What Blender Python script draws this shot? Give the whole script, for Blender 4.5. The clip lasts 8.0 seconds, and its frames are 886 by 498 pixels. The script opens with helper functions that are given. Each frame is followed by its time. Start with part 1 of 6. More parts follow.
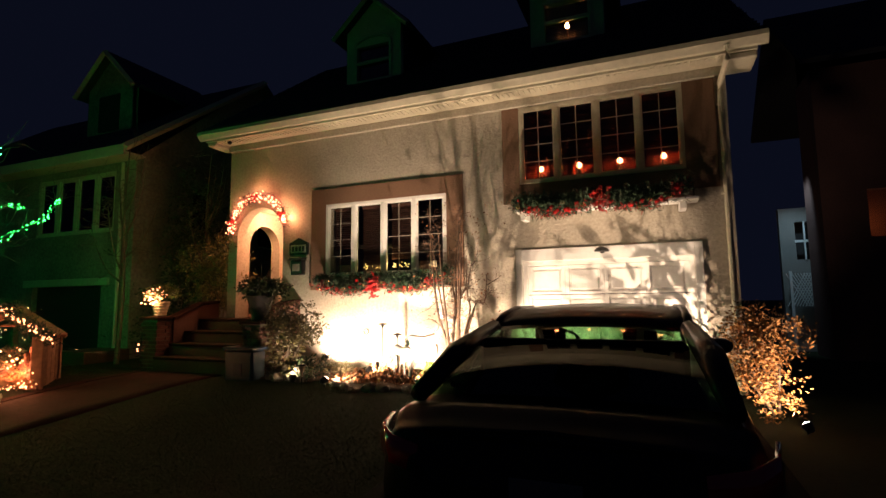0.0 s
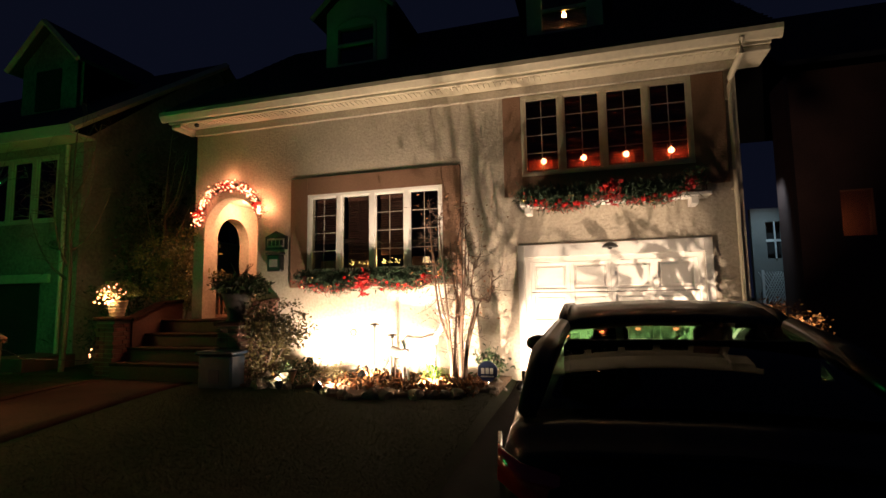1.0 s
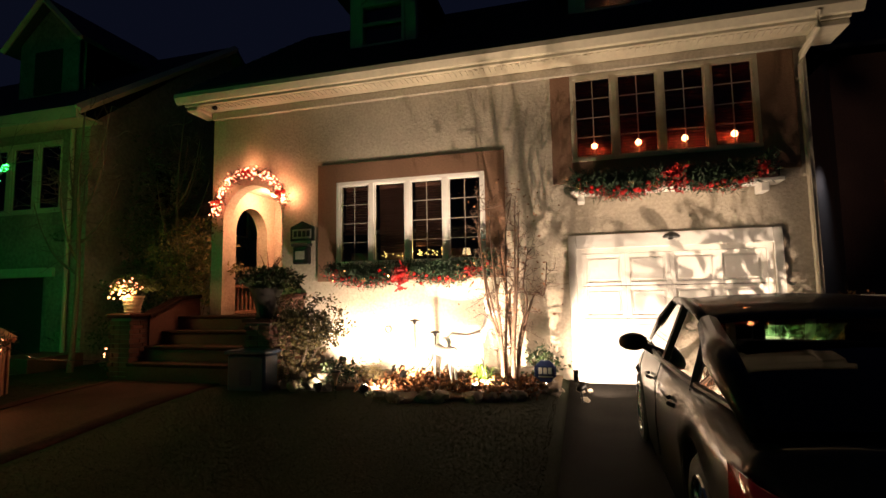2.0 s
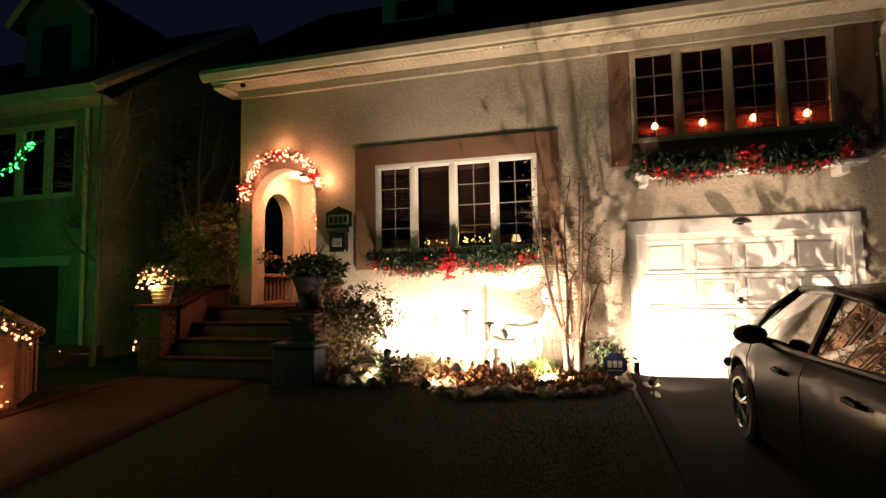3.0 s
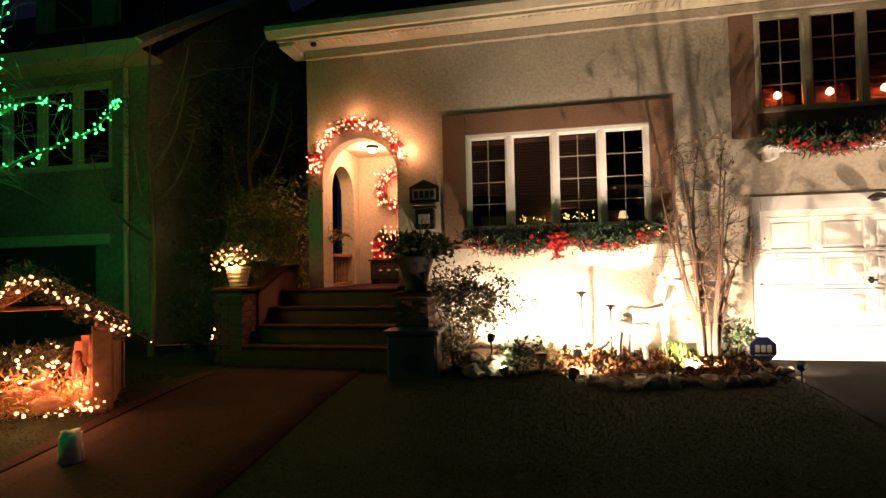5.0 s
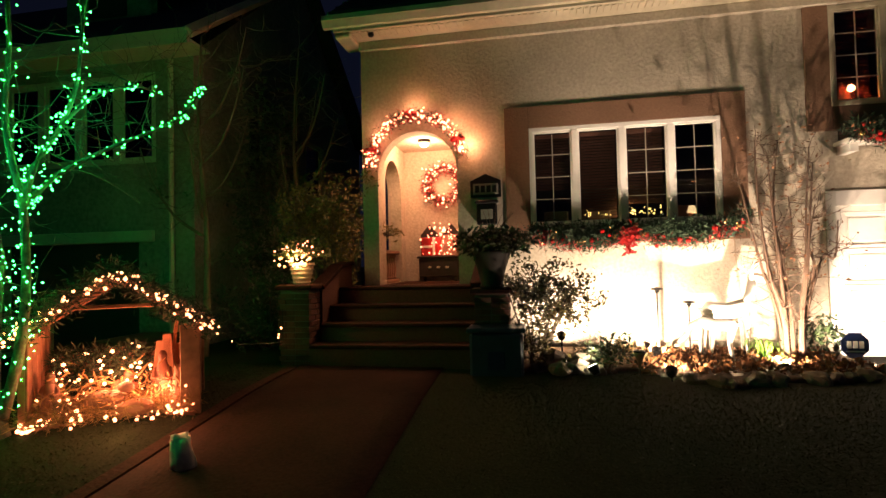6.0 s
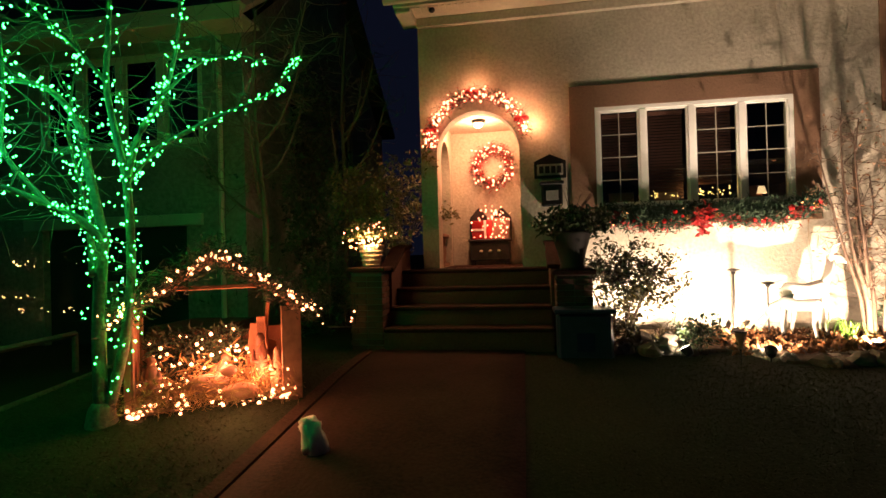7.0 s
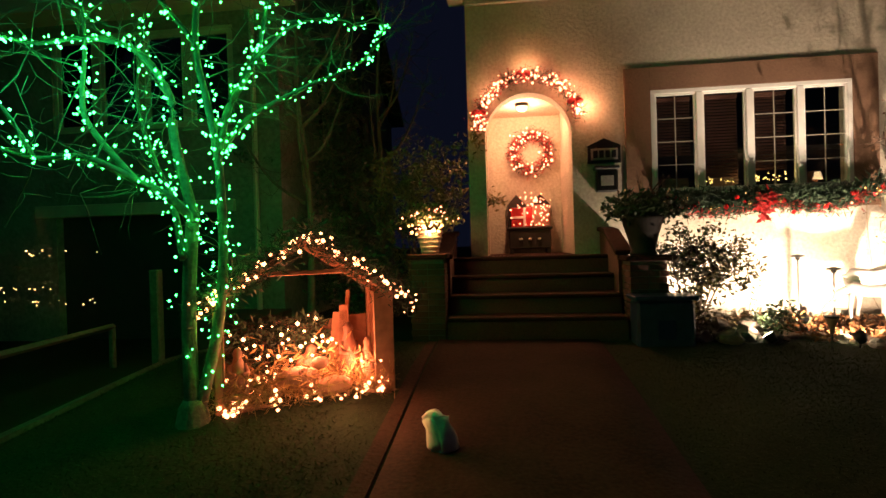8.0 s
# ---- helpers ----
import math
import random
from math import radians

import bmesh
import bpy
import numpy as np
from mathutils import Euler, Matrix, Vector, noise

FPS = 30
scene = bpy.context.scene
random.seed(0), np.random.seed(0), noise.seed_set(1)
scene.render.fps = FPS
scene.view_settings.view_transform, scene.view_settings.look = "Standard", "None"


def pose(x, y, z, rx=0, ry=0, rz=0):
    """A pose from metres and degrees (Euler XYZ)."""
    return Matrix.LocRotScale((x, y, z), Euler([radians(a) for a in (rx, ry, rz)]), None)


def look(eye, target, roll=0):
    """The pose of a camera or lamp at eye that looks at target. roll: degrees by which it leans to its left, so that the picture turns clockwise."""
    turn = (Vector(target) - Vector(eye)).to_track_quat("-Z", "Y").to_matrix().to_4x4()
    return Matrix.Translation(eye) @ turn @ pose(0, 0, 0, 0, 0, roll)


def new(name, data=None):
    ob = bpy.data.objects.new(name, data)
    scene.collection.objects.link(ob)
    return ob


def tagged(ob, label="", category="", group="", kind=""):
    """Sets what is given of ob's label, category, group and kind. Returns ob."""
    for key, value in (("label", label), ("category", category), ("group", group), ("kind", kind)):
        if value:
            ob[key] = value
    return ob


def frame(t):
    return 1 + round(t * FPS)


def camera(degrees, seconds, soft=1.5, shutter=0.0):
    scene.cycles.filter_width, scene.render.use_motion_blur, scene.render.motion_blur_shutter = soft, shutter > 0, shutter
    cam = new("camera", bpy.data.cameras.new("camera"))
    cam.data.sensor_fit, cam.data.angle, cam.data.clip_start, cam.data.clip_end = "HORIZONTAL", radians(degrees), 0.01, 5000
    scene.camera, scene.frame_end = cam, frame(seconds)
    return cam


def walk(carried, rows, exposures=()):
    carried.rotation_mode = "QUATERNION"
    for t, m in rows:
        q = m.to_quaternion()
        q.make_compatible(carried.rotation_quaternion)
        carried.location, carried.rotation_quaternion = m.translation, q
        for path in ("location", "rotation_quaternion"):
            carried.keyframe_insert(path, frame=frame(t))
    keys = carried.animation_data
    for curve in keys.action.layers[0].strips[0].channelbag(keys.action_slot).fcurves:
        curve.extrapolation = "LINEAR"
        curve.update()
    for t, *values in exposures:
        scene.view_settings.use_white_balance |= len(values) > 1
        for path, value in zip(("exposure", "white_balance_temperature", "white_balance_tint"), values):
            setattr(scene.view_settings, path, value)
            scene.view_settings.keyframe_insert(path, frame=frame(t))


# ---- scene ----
cam = camera(82.3, 8.0, soft=1.5)
METRES, EYE, TILT, LEAN, TURN = 8.0, 1.5, 0.0, 0.0, 22.3
ROWS = [
    (0.0, 0.0, 0.0, 0.0, 0.07, 5.98, 0.66),
    (0.5, -0.0507, 0.0358, 0.0003, -3.98, 5.95, 0.67),
    (1.0, -0.098, 0.0716, -0.0011, -5.81, 5.84, 0.81),
    (1.5, -0.1427, 0.1127, -0.001, -6.45, 5.48, 0.92),
    (3.0, -0.2883, 0.2179, 0.0007, -7.73, 4.05, 1.0),
    (3.5, -0.3368, 0.2489, -0.0013, -8.44, 2.6, 1.17),
    (4.0, -0.3918, 0.2759, 0.0007, -9.28, 2.07, 1.18),
    (5.5, -0.563, 0.3531, 0.0063, -11.65, 1.67, 1.27),
    (6.0, -0.6251, 0.3761, 0.0027, -12.01, 1.65, 1.34),
    (6.5, -0.6877, 0.3996, -0.0013, -12.39, 0.9, 1.43),
    (7.0, -0.7477, 0.4226, -0.0058, -13.09, 0.4, 1.55),
    (7.5, -0.8056, 0.4575, -0.009, -14.25, 0.16, 1.59),
    (8.0, -0.8634, 0.4876, -0.0133, -15.72, -0.4, 1.65),
]
walk(cam, [(t, pose(0, 0, EYE, TILT, LEAN, TURN) @ pose(METRES * x, METRES * y, METRES * z, 90 + pitch, roll, yaw)) for t, x, y, z, yaw, pitch, roll in ROWS])

# ---- world and light ----
world = bpy.data.worlds.new("night_sky")
scene.world = world
world.use_nodes = True
wn = world.node_tree.nodes
wn["Background"].inputs[0].default_value = (0.17, 0.22, 0.55, 1)
wn["Background"].inputs[1].default_value = 0.017


def lamp(name, kind, loc, power, color, size=0.05, target=None, cone=120, blend=0.6):
    """One lamp; a spot looks at target."""
    d = bpy.data.lights.new(name, kind)
    d.energy, d.color = power, color
    if kind == "SPOT":
        d.spot_size, d.spot_blend = radians(cone), blend
    d.shadow_soft_size = size
    ob = new(name, d)
    ob.matrix_basis = look(loc, target) if target else Matrix.Translation(loc)
    return ob


WARM = (1.0, 0.725, 0.53)
# garden floods at the foot of the wall, and one inside the shrub by the driveway
FLOODS = [
    (-5.45, 7.74, 0.58, (-5.40, 8.2, 1.0), 210, 140),
    (-4.45, 6.32, 0.42, (-3.7, 8.2, 1.6), 260, 108),
    (-4.35, 7.42, 0.42, (-4.2, 8.2, 0.7), 340, 116),
    (-3.20, 6.82, 0.38, (-2.6, 8.2, 2.1), 760, 128),
    (0.76, 6.60, 0.18, (-0.7, 8.2, 1.0), 620, 100),
    (-1.92, 7.30, 0.34, (-1.4, 8.2, 0.7), 210, 100),
    (-5.20, 6.50, 0.40, (-5.6, 7.1, 1.2), 45, 100),
    (1.46, 6.70, 0.16, (1.1, 7.3, 0.9), 170, 110),
]
for fx, fy, fz, ft, watts, cone in FLOODS:
    lamp("flood_lamp", "SPOT", (fx, fy, fz), watts, WARM, 0.014, ft, cone, 0.5)
# porch: bulbs round the arch, wreath and parcel
RED = (1.0, 0.40, 0.19)
for ax, az, ap in ((-8.12, 3.18, 2.5), (-7.98, 3.52, 6), (-7.46, 3.80, 8), (-6.94, 3.52, 10), (-6.70, 3.24, 14)):
    lamp("arch_glow", "POINT", (ax, 8.05, az), ap, RED, 0.06)
lamp("porch_lamp", "POINT", (-7.5, 8.95, 3.38), 95, (1.0, 0.47, 0.25), 0.08)
lamp("wreath_glow", "POINT", (-7.33, 9.45, 2.9), 3, (1.0, 0.36, 0.2), 0.2)
lamp("parcel_glow", "POINT", (-7.38, 9.35, 1.95), 2.5, (1.0, 0.25, 0.12), 0.1)
# flower basket, stable, lit tree
lamp("basket_glow", "POINT", (-8.68, 6.76, 1.60), 15, (1.0, 0.52, 0.22), 0.08)
lamp("stable_helper_glow", "POINT", (-9.35, 4.75, 0.62), 48, (1.0, 0.27, 0.12), 0.15)
lamp("stable_helper_glow", "POINT", (-9.02, 4.90, 0.50), 30, (1.0, 0.27, 0.12), 0.1)
# no bulbs at this spot: lamp added to brighten the stone
lamp("stable_helper_glow", "POINT", (-8.95, 4.30, 0.45), 7, (1.0, 0.45, 0.2), 0.1)
GREEN = (0.015, 1.0, 0.26)
for gx, gy, gz, ge in ((-9.95, 3.85, 2.3, 16), (-10.5, 3.65, 2.4, 14), (-9.4, 4.5, 2.85, 9)):
    lamp("tree_glow", "POINT", (gx, gy, gz), ge, GREEN, 0.25)
lamp("sill_glow", "POINT", (-4.45, 8.36, 2.24), 4, (1.0, 0.66, 0.25), 0.05)
# electric candles in the upper windows
for cx in (-1.62, -1.0, -0.37, 0.27):
    lamp("candle_glow", "POINT", (cx, 8.365, 3.68), 105, (1.0, 0.16, 0.05), 0.02)

# ---- materials ----
MATS = {}


def mat(name, color, rough=0.8, metal=0.0, grain=40.0, amount=0.25, bump=0.15, stain=1.3, spec=0.5, emit=None, power=0.0, rand=0.0, coat=0.0):
    """A surface with grain, stains and relief at real size."""
    if name in MATS:
        return MATS[name]
    m = bpy.data.materials.new(name)
    m.use_nodes = True
    nt = m.node_tree
    n, l = nt.nodes, nt.links
    b = n["Principled BSDF"]
    b.inputs["Roughness"].default_value, b.inputs["Metallic"].default_value = rough, metal
    b.inputs["Specular IOR Level"].default_value = spec
    b.inputs["Coat Weight"].default_value = coat
    b.inputs["Coat Roughness"].default_value = 0.04
    tc = n.new("ShaderNodeTexCoord")
    fine, wide = n.new("ShaderNodeTexNoise"), n.new("ShaderNodeTexNoise")
    fine.inputs["Scale"].default_value, fine.inputs["Detail"].default_value = grain, 5
    wide.inputs["Scale"].default_value, wide.inputs["Detail"].default_value = stain, 4
    l.new(tc.outputs["Object"], fine.inputs["Vector"])
    l.new(tc.outputs["Object"], wide.inputs["Vector"])
    mix = n.new("ShaderNodeMath")
    mix.operation = "ADD"
    l.new(fine.outputs["Fac"], mix.inputs[0])
    l.new(wide.outputs["Fac"], mix.inputs[1])
    ramp = n.new("ShaderNodeValToRGB")
    lo = [max(0.0, c * (1 - amount)) for c in color]
    hi = [min(1.0, c * (1 + amount)) for c in color]
    ramp.color_ramp.elements[0].position, ramp.color_ramp.elements[0].color = 0.35, (*lo, 1)
    ramp.color_ramp.elements[1].position, ramp.color_ramp.elements[1].color = 0.70, (*hi, 1)
    half = n.new("ShaderNodeMath")
    half.operation, half.inputs[1].default_value = "MULTIPLY", 0.5
    l.new(mix.outputs[0], half.inputs[0])
    l.new(half.outputs[0], ramp.inputs["Fac"])
    out = ramp.outputs["Color"]
    if rand:
        info, hsv, mr = n.new("ShaderNodeObjectInfo"), n.new("ShaderNodeHueSaturation"), n.new("ShaderNodeMapRange")
        geo, both = n.new("ShaderNodeNewGeometry"), n.new("ShaderNodeMath")
        both.operation = "ADD"
        frac = n.new("ShaderNodeMath")
        frac.operation = "FRACT"
        l.new(info.outputs["Random"], both.inputs[0])
        l.new(geo.outputs["Random Per Island"], both.inputs[1])
        l.new(both.outputs[0], frac.inputs[0])
        l.new(frac.outputs[0], mr.inputs["Value"])
        mr.inputs["To Min"].default_value, mr.inputs["To Max"].default_value = 1 - rand, 1 + rand
        l.new(mr.outputs[0], hsv.inputs["Value"])
        l.new(out, hsv.inputs["Color"])
        out = hsv.outputs["Color"]
    l.new(out, b.inputs["Base Color"])
    if bump:
        bp = n.new("ShaderNodeBump")
        bp.inputs["Strength"].default_value, bp.inputs["Distance"].default_value = bump, 0.01
        l.new(fine.outputs["Fac"], bp.inputs["Height"])
        l.new(bp.outputs["Normal"], b.inputs["Normal"])
    if emit:
        b.inputs["Emission Color"].default_value, b.inputs["Emission Strength"].default_value = (*emit, 1), power
    MATS[name] = m
    return m


def glow(name, color, power, lights=False):
    """Glass of a lit bulb."""
    m = bpy.data.materials.new(name)
    m.use_nodes = True
    b = m.node_tree.nodes["Principled BSDF"]
    b.inputs["Base Color"].default_value = (*[0.4 + 0.5 * c for c in color], 1)
    b.inputs["Emission Color"].default_value, b.inputs["Emission Strength"].default_value = (*color, 1), power
    m.cycles.emission_sampling = "AUTO" if lights else "NONE"
    return m


def glass(name, tint, gloss=0.03, ior=1.5):
    """A thin pane: clear straight through, mirror by Fresnel."""
    m = bpy.data.materials.new(name)
    m.use_nodes = True
    n, l = m.node_tree.nodes, m.node_tree.links
    n.remove(n["Principled BSDF"])
    t, g, f, x = n.new("ShaderNodeBsdfTransparent"), n.new("ShaderNodeBsdfGlossy"), n.new("ShaderNodeFresnel"), n.new("ShaderNodeMixShader")
    t.inputs["Color"].default_value, g.inputs["Roughness"].default_value, f.inputs["IOR"].default_value = (*tint, 1), gloss, ior
    l.new(f.outputs[0], x.inputs[0])
    l.new(t.outputs[0], x.inputs[1])
    l.new(g.outputs[0], x.inputs[2])
    l.new(x.outputs[0], n["Material Output"].inputs["Surface"])
    return m


STUCCO = mat("cream_stucco", (0.46, 0.405, 0.315), 0.9, grain=24, amount=0.24, bump=1.0, stain=0.8)
BAND = mat("brown_stucco_band", (0.21, 0.115, 0.068), 0.9, grain=30, amount=0.18, bump=0.7)
WHITE = mat("white_paint", (0.78, 0.76, 0.70), 0.45, grain=16, amount=0.06, bump=0.05)
AGED = mat("aged_white_paint", (0.52, 0.47, 0.34), 0.6, grain=12, amount=0.14, bump=0.1)
SHINGLE = mat("dark_roof_shingle", (0.035, 0.035, 0.04), 0.9, grain=50, amount=0.4, bump=0.5, rand=0.3)
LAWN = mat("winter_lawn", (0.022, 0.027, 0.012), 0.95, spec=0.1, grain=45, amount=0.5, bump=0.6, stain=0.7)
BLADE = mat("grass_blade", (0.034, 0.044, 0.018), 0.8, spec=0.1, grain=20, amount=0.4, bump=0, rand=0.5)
SOIL = mat("dark_mulch", (0.11, 0.07, 0.04), 0.95, grain=50, amount=0.5, bump=0.9)
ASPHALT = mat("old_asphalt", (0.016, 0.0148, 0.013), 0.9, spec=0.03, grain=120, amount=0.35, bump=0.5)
# dull green that imitates grass under the green tree lights
DULL_GREEN = mat("dull_green_edge", (0.085, 0.095, 0.06), 0.95, grain=30, amount=0.5, bump=0.6, stain=2.5)
CONCRETE = mat("worn_concrete", (0.24, 0.22, 0.19), 0.9, grain=60, amount=0.2, bump=0.3)
BRICK = mat("red_brown_brick", (0.12, 0.05, 0.034), 0.85, grain=45, amount=0.3, bump=0.5, rand=0.3)
MORTAR = mat("grey_mortar", (0.16, 0.13, 0.11), 0.95, grain=80, amount=0.2, bump=0.4)
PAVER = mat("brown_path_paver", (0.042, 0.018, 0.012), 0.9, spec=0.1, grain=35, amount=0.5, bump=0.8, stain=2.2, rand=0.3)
ROCK = mat("grey_brown_rock", (0.20, 0.16, 0.12), 0.9, grain=14, amount=0.4, bump=0.8, rand=0.3)
PALE_ROCK = mat("pale_painted_stone", (0.72, 0.67, 0.55), 0.85, grain=16, amount=0.25, bump=0.7)
DARK_BARK = mat("dark_tree_bark", (0.12, 0.10, 0.075), 0.9, grain=30, amount=0.5, bump=0.9)
WEATHERED = mat("weathered_fence_wood", (0.13, 0.10, 0.075), 0.9, grain=25, amount=0.4, bump=0.6)
BARK = mat("grey_bark", (0.16, 0.12, 0.085), 0.9, grain=35, amount=0.4, bump=0.8)
TWIG = mat("tan_smooth_bark", (0.115, 0.068, 0.042), 0.8, grain=30, amount=0.35, bump=0.4)
LEAF = mat("dark_evergreen_leaf", (0.045, 0.075, 0.028), 0.5, grain=8, amount=0.3, bump=0, rand=0.5)
DRY_LEAF = mat("rust_brown_leaf", (0.22, 0.09, 0.03), 0.7, grain=8, amount=0.35, bump=0, rand=0.5)
ORANGE_LEAF = mat("orange_brown_leaf", (0.34, 0.15, 0.04), 0.7, grain=8, amount=0.35, bump=0, rand=0.5)
TAN_LEAF = mat("yellow_green_leaf", (0.20, 0.16, 0.06), 0.6, grain=8, amount=0.35, bump=0, rand=0.4)
# leaf colour lightened towards gold, standing in for backlight through the leaves
GOLD_LIT_LEAF = mat("gold_lit_leaf", (0.10, 0.082, 0.024), 0.5, grain=8, amount=0.35, bump=0, rand=0.5)
BASKET_LEAF = mat("mixed_green_leaf", (0.12, 0.17, 0.04), 0.6, grain=8, amount=0.4, bump=0, rand=0.5)
BRIGHT_LEAF = mat("fresh_green_blade", (0.12, 0.24, 0.03), 0.5, grain=8, amount=0.3, bump=0, rand=0.3)
NEEDLE = mat("garland_needles", (0.022, 0.05, 0.02), 0.7, grain=10, amount=0.3, bump=0, rand=0.5)
RED_CLOTH = mat("red_ribbon", (0.45, 0.02, 0.02), 0.5, grain=20, amount=0.3, bump=0.1, rand=0.25)
RED_BALL = mat("red_glass_ball", (0.5, 0.02, 0.02), 0.15, grain=5, amount=0.1, bump=0)
GOLD_BALL = mat("gold_ball", (0.75, 0.55, 0.22), 0.18, 0.9, grain=5, amount=0.1, bump=0)
WOOD = mat("reddish_stable_wood", (0.30, 0.15, 0.085), 0.75, grain=12, amount=0.35, bump=0.4, rand=0.25)
HAY = mat("straw", (0.36, 0.23, 0.09), 0.9, grain=20, amount=0.4, bump=0.2, rand=0.4)
BLACK = mat("black_metal", (0.02, 0.02, 0.02), 0.4, 0.6, grain=20, amount=0.2, bump=0.05)
# near-black that puts the shade of unlit rooms into the colour
DARK = mat("unlit_dark", (0.03, 0.025, 0.022), 0.9, grain=10, amount=0.2, bump=0.05)
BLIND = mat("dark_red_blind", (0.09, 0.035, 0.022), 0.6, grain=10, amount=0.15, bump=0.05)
WICKER = mat("white_wicker", (0.62, 0.50, 0.36), 0.7, grain=30, amount=0.2, bump=0.3)
PLANTER = mat("blue_glazed_planter", (0.03, 0.055, 0.10), 0.3, grain=10, amount=0.3, bump=0.1)
URN = mat("dark_clay_urn", (0.028, 0.021, 0.016), 0.7, grain=18, amount=0.3, bump=0.3)
BLUE = mat("blue_sign_paint", (0.012, 0.024, 0.085), 0.4, grain=10, amount=0.1, bump=0.02)
PAINT = mat("dark_grey_car_paint", (0.012, 0.0115, 0.011), 0.40, 0.0, grain=300, amount=0.15, bump=0, coat=0.28, spec=0.06)
RUBBER = mat("tyre_rubber", (0.018, 0.018, 0.018), 0.8, grain=60, amount=0.2, bump=0.2)
ALLOY = mat("silver_alloy", (0.62, 0.62, 0.62), 0.25, 0.95, grain=20, amount=0.08, bump=0)
TAIL = mat("red_tail_lens", (0.55, 0.012, 0.014), 0.12, grain=6, amount=0.1, bump=0, coat=1)
TRIM = mat("black_plastic_trim", (0.015, 0.015, 0.015), 0.5, grain=60, amount=0.2, bump=0.05)
# red raised in the colour to strengthen the candle glow on the slats
GLOW_BLIND = mat("glow_red_blind", (0.17, 0.036, 0.024), 0.6, grain=10, amount=0.15, bump=0.05)
TAN_ROCK = mat("tan_flagstone", (0.30, 0.23, 0.16), 0.9, grain=14, amount=0.35, bump=0.7, rand=0.25)
CABIN = mat("black_cabin_cloth", (0.006, 0.006, 0.006), 0.95, grain=60, amount=0.2, bump=0.05, spec=0.1)
PANE = glass("window_pane", (0.85, 0.87, 0.86), 0.02)
# grey tint added to these panes to dim floodlight on the upper blinds
DIM_PANE = glass("floodlight_dimming_pane", (0.42, 0.42, 0.42), 0.03)
GREY_BAR = mat("grey_glazing_bar", (0.30, 0.27, 0.22), 0.5, grain=20, amount=0.1, bump=0.02)
CAR_GLASS = glass("green_tinted_car_glass", (0.42, 0.66, 0.42), 0.01, 1.25)
SIDE_GLASS = glass("green_tinted_side_glass", (0.30, 0.48, 0.30), 0.02, 1.15)
PRIVACY_GLASS = glass("black_privacy_glass", (0.06, 0.08, 0.06), 0.01, 1.3)
DARK_GLASS = glass("dark_tinted_glass", (0.20, 0.36, 0.22), 0.01, 1.25)
B_WARM = glow("warm_white_bulb", (1.0, 0.34, 0.15), 7)
B_RED = glow("pinkish_bulb", (1.0, 0.22, 0.12), 11)
B_GREEN = glow("green_bulb", (0.025, 1.0, 0.085), 30, True)
B_GOLD = glow("gold_bulb", (1.0, 0.35, 0.11), 5.5)
B_CANDLE = glow("candle_bulb", (1.0, 0.30, 0.10), 110)
B_FLOOD = glow("flood_lens", (1.0, 0.85, 0.6), 60)
# glow of the dots that stand in for glints
B_GLINT = glow("far_glint", (1.0, 0.55, 0.2), 8)


# ---- building helpers ----
def wmat(ob):
    m = ob.matrix_parent_inverse @ ob.matrix_basis
    return wmat(ob.parent) @ m if ob.parent else ob.matrix_basis.copy()


def thing(name, loc, label, category, group="", kind=""):
    ob = new(name)
    ob.empty_display_size = 0.1
    ob.matrix_basis = Matrix.Translation(loc)
    return tagged(ob, label, category, group, kind)


def as_mesh(name, bm, material, smooth=False):
    me = bpy.data.meshes.new(name)
    bm.normal_update()
    bm.to_mesh(me)
    bm.free()
    for q in (material if isinstance(material, (list, tuple)) else [material]):
        me.materials.append(q)
    if smooth:
        me.polygons.foreach_set("use_smooth", [True] * len(me.polygons))
    return me


def part(name, bm, material, parent=None, label="", smooth=False):
    """One mesh, made in world places, under its thing."""
    ob = new(name, as_mesh(name, bm, material, smooth) if isinstance(bm, bmesh.types.BMesh) else bm)
    if parent is not None:
        ob.parent = parent
        ob.matrix_parent_inverse = wmat(parent).inverted()
    if label:
        ob["label"] = label
    return ob


def piece(name, mesh, parent, m):
    """A repeat on shared mesh data, at the world pose m."""
    ob = new(name, mesh)
    ob.parent = parent
    ob.matrix_parent_inverse = wmat(parent).inverted()
    ob.matrix_basis = m
    return ob


def alone(name, bm, material, label, category, group="", kind="", smooth=False):
    return tagged(part(name, bm, material, None, "", smooth), label, category, group, kind)


def box(bm, x0, x1, y0, y1, z0, z1, bevel=0.0, m=None):
    c = Matrix.Translation(((x0 + x1) / 2, (y0 + y1) / 2, (z0 + z1) / 2)) @ Matrix.Diagonal((x1 - x0, y1 - y0, z1 - z0, 1))
    r = bmesh.ops.create_cube(bm, size=1, matrix=(m @ c) if m else c)
    if bevel:
        es = list({e for v in r["verts"] for e in v.link_edges})
        bmesh.ops.bevel(bm, geom=es, offset=bevel, segments=1, affect="EDGES")
    return bm


def boxes(*rows, bevel=0.0):
    bm = bmesh.new()
    for r in rows:
        box(bm, *r, bevel=bevel)
    return bm


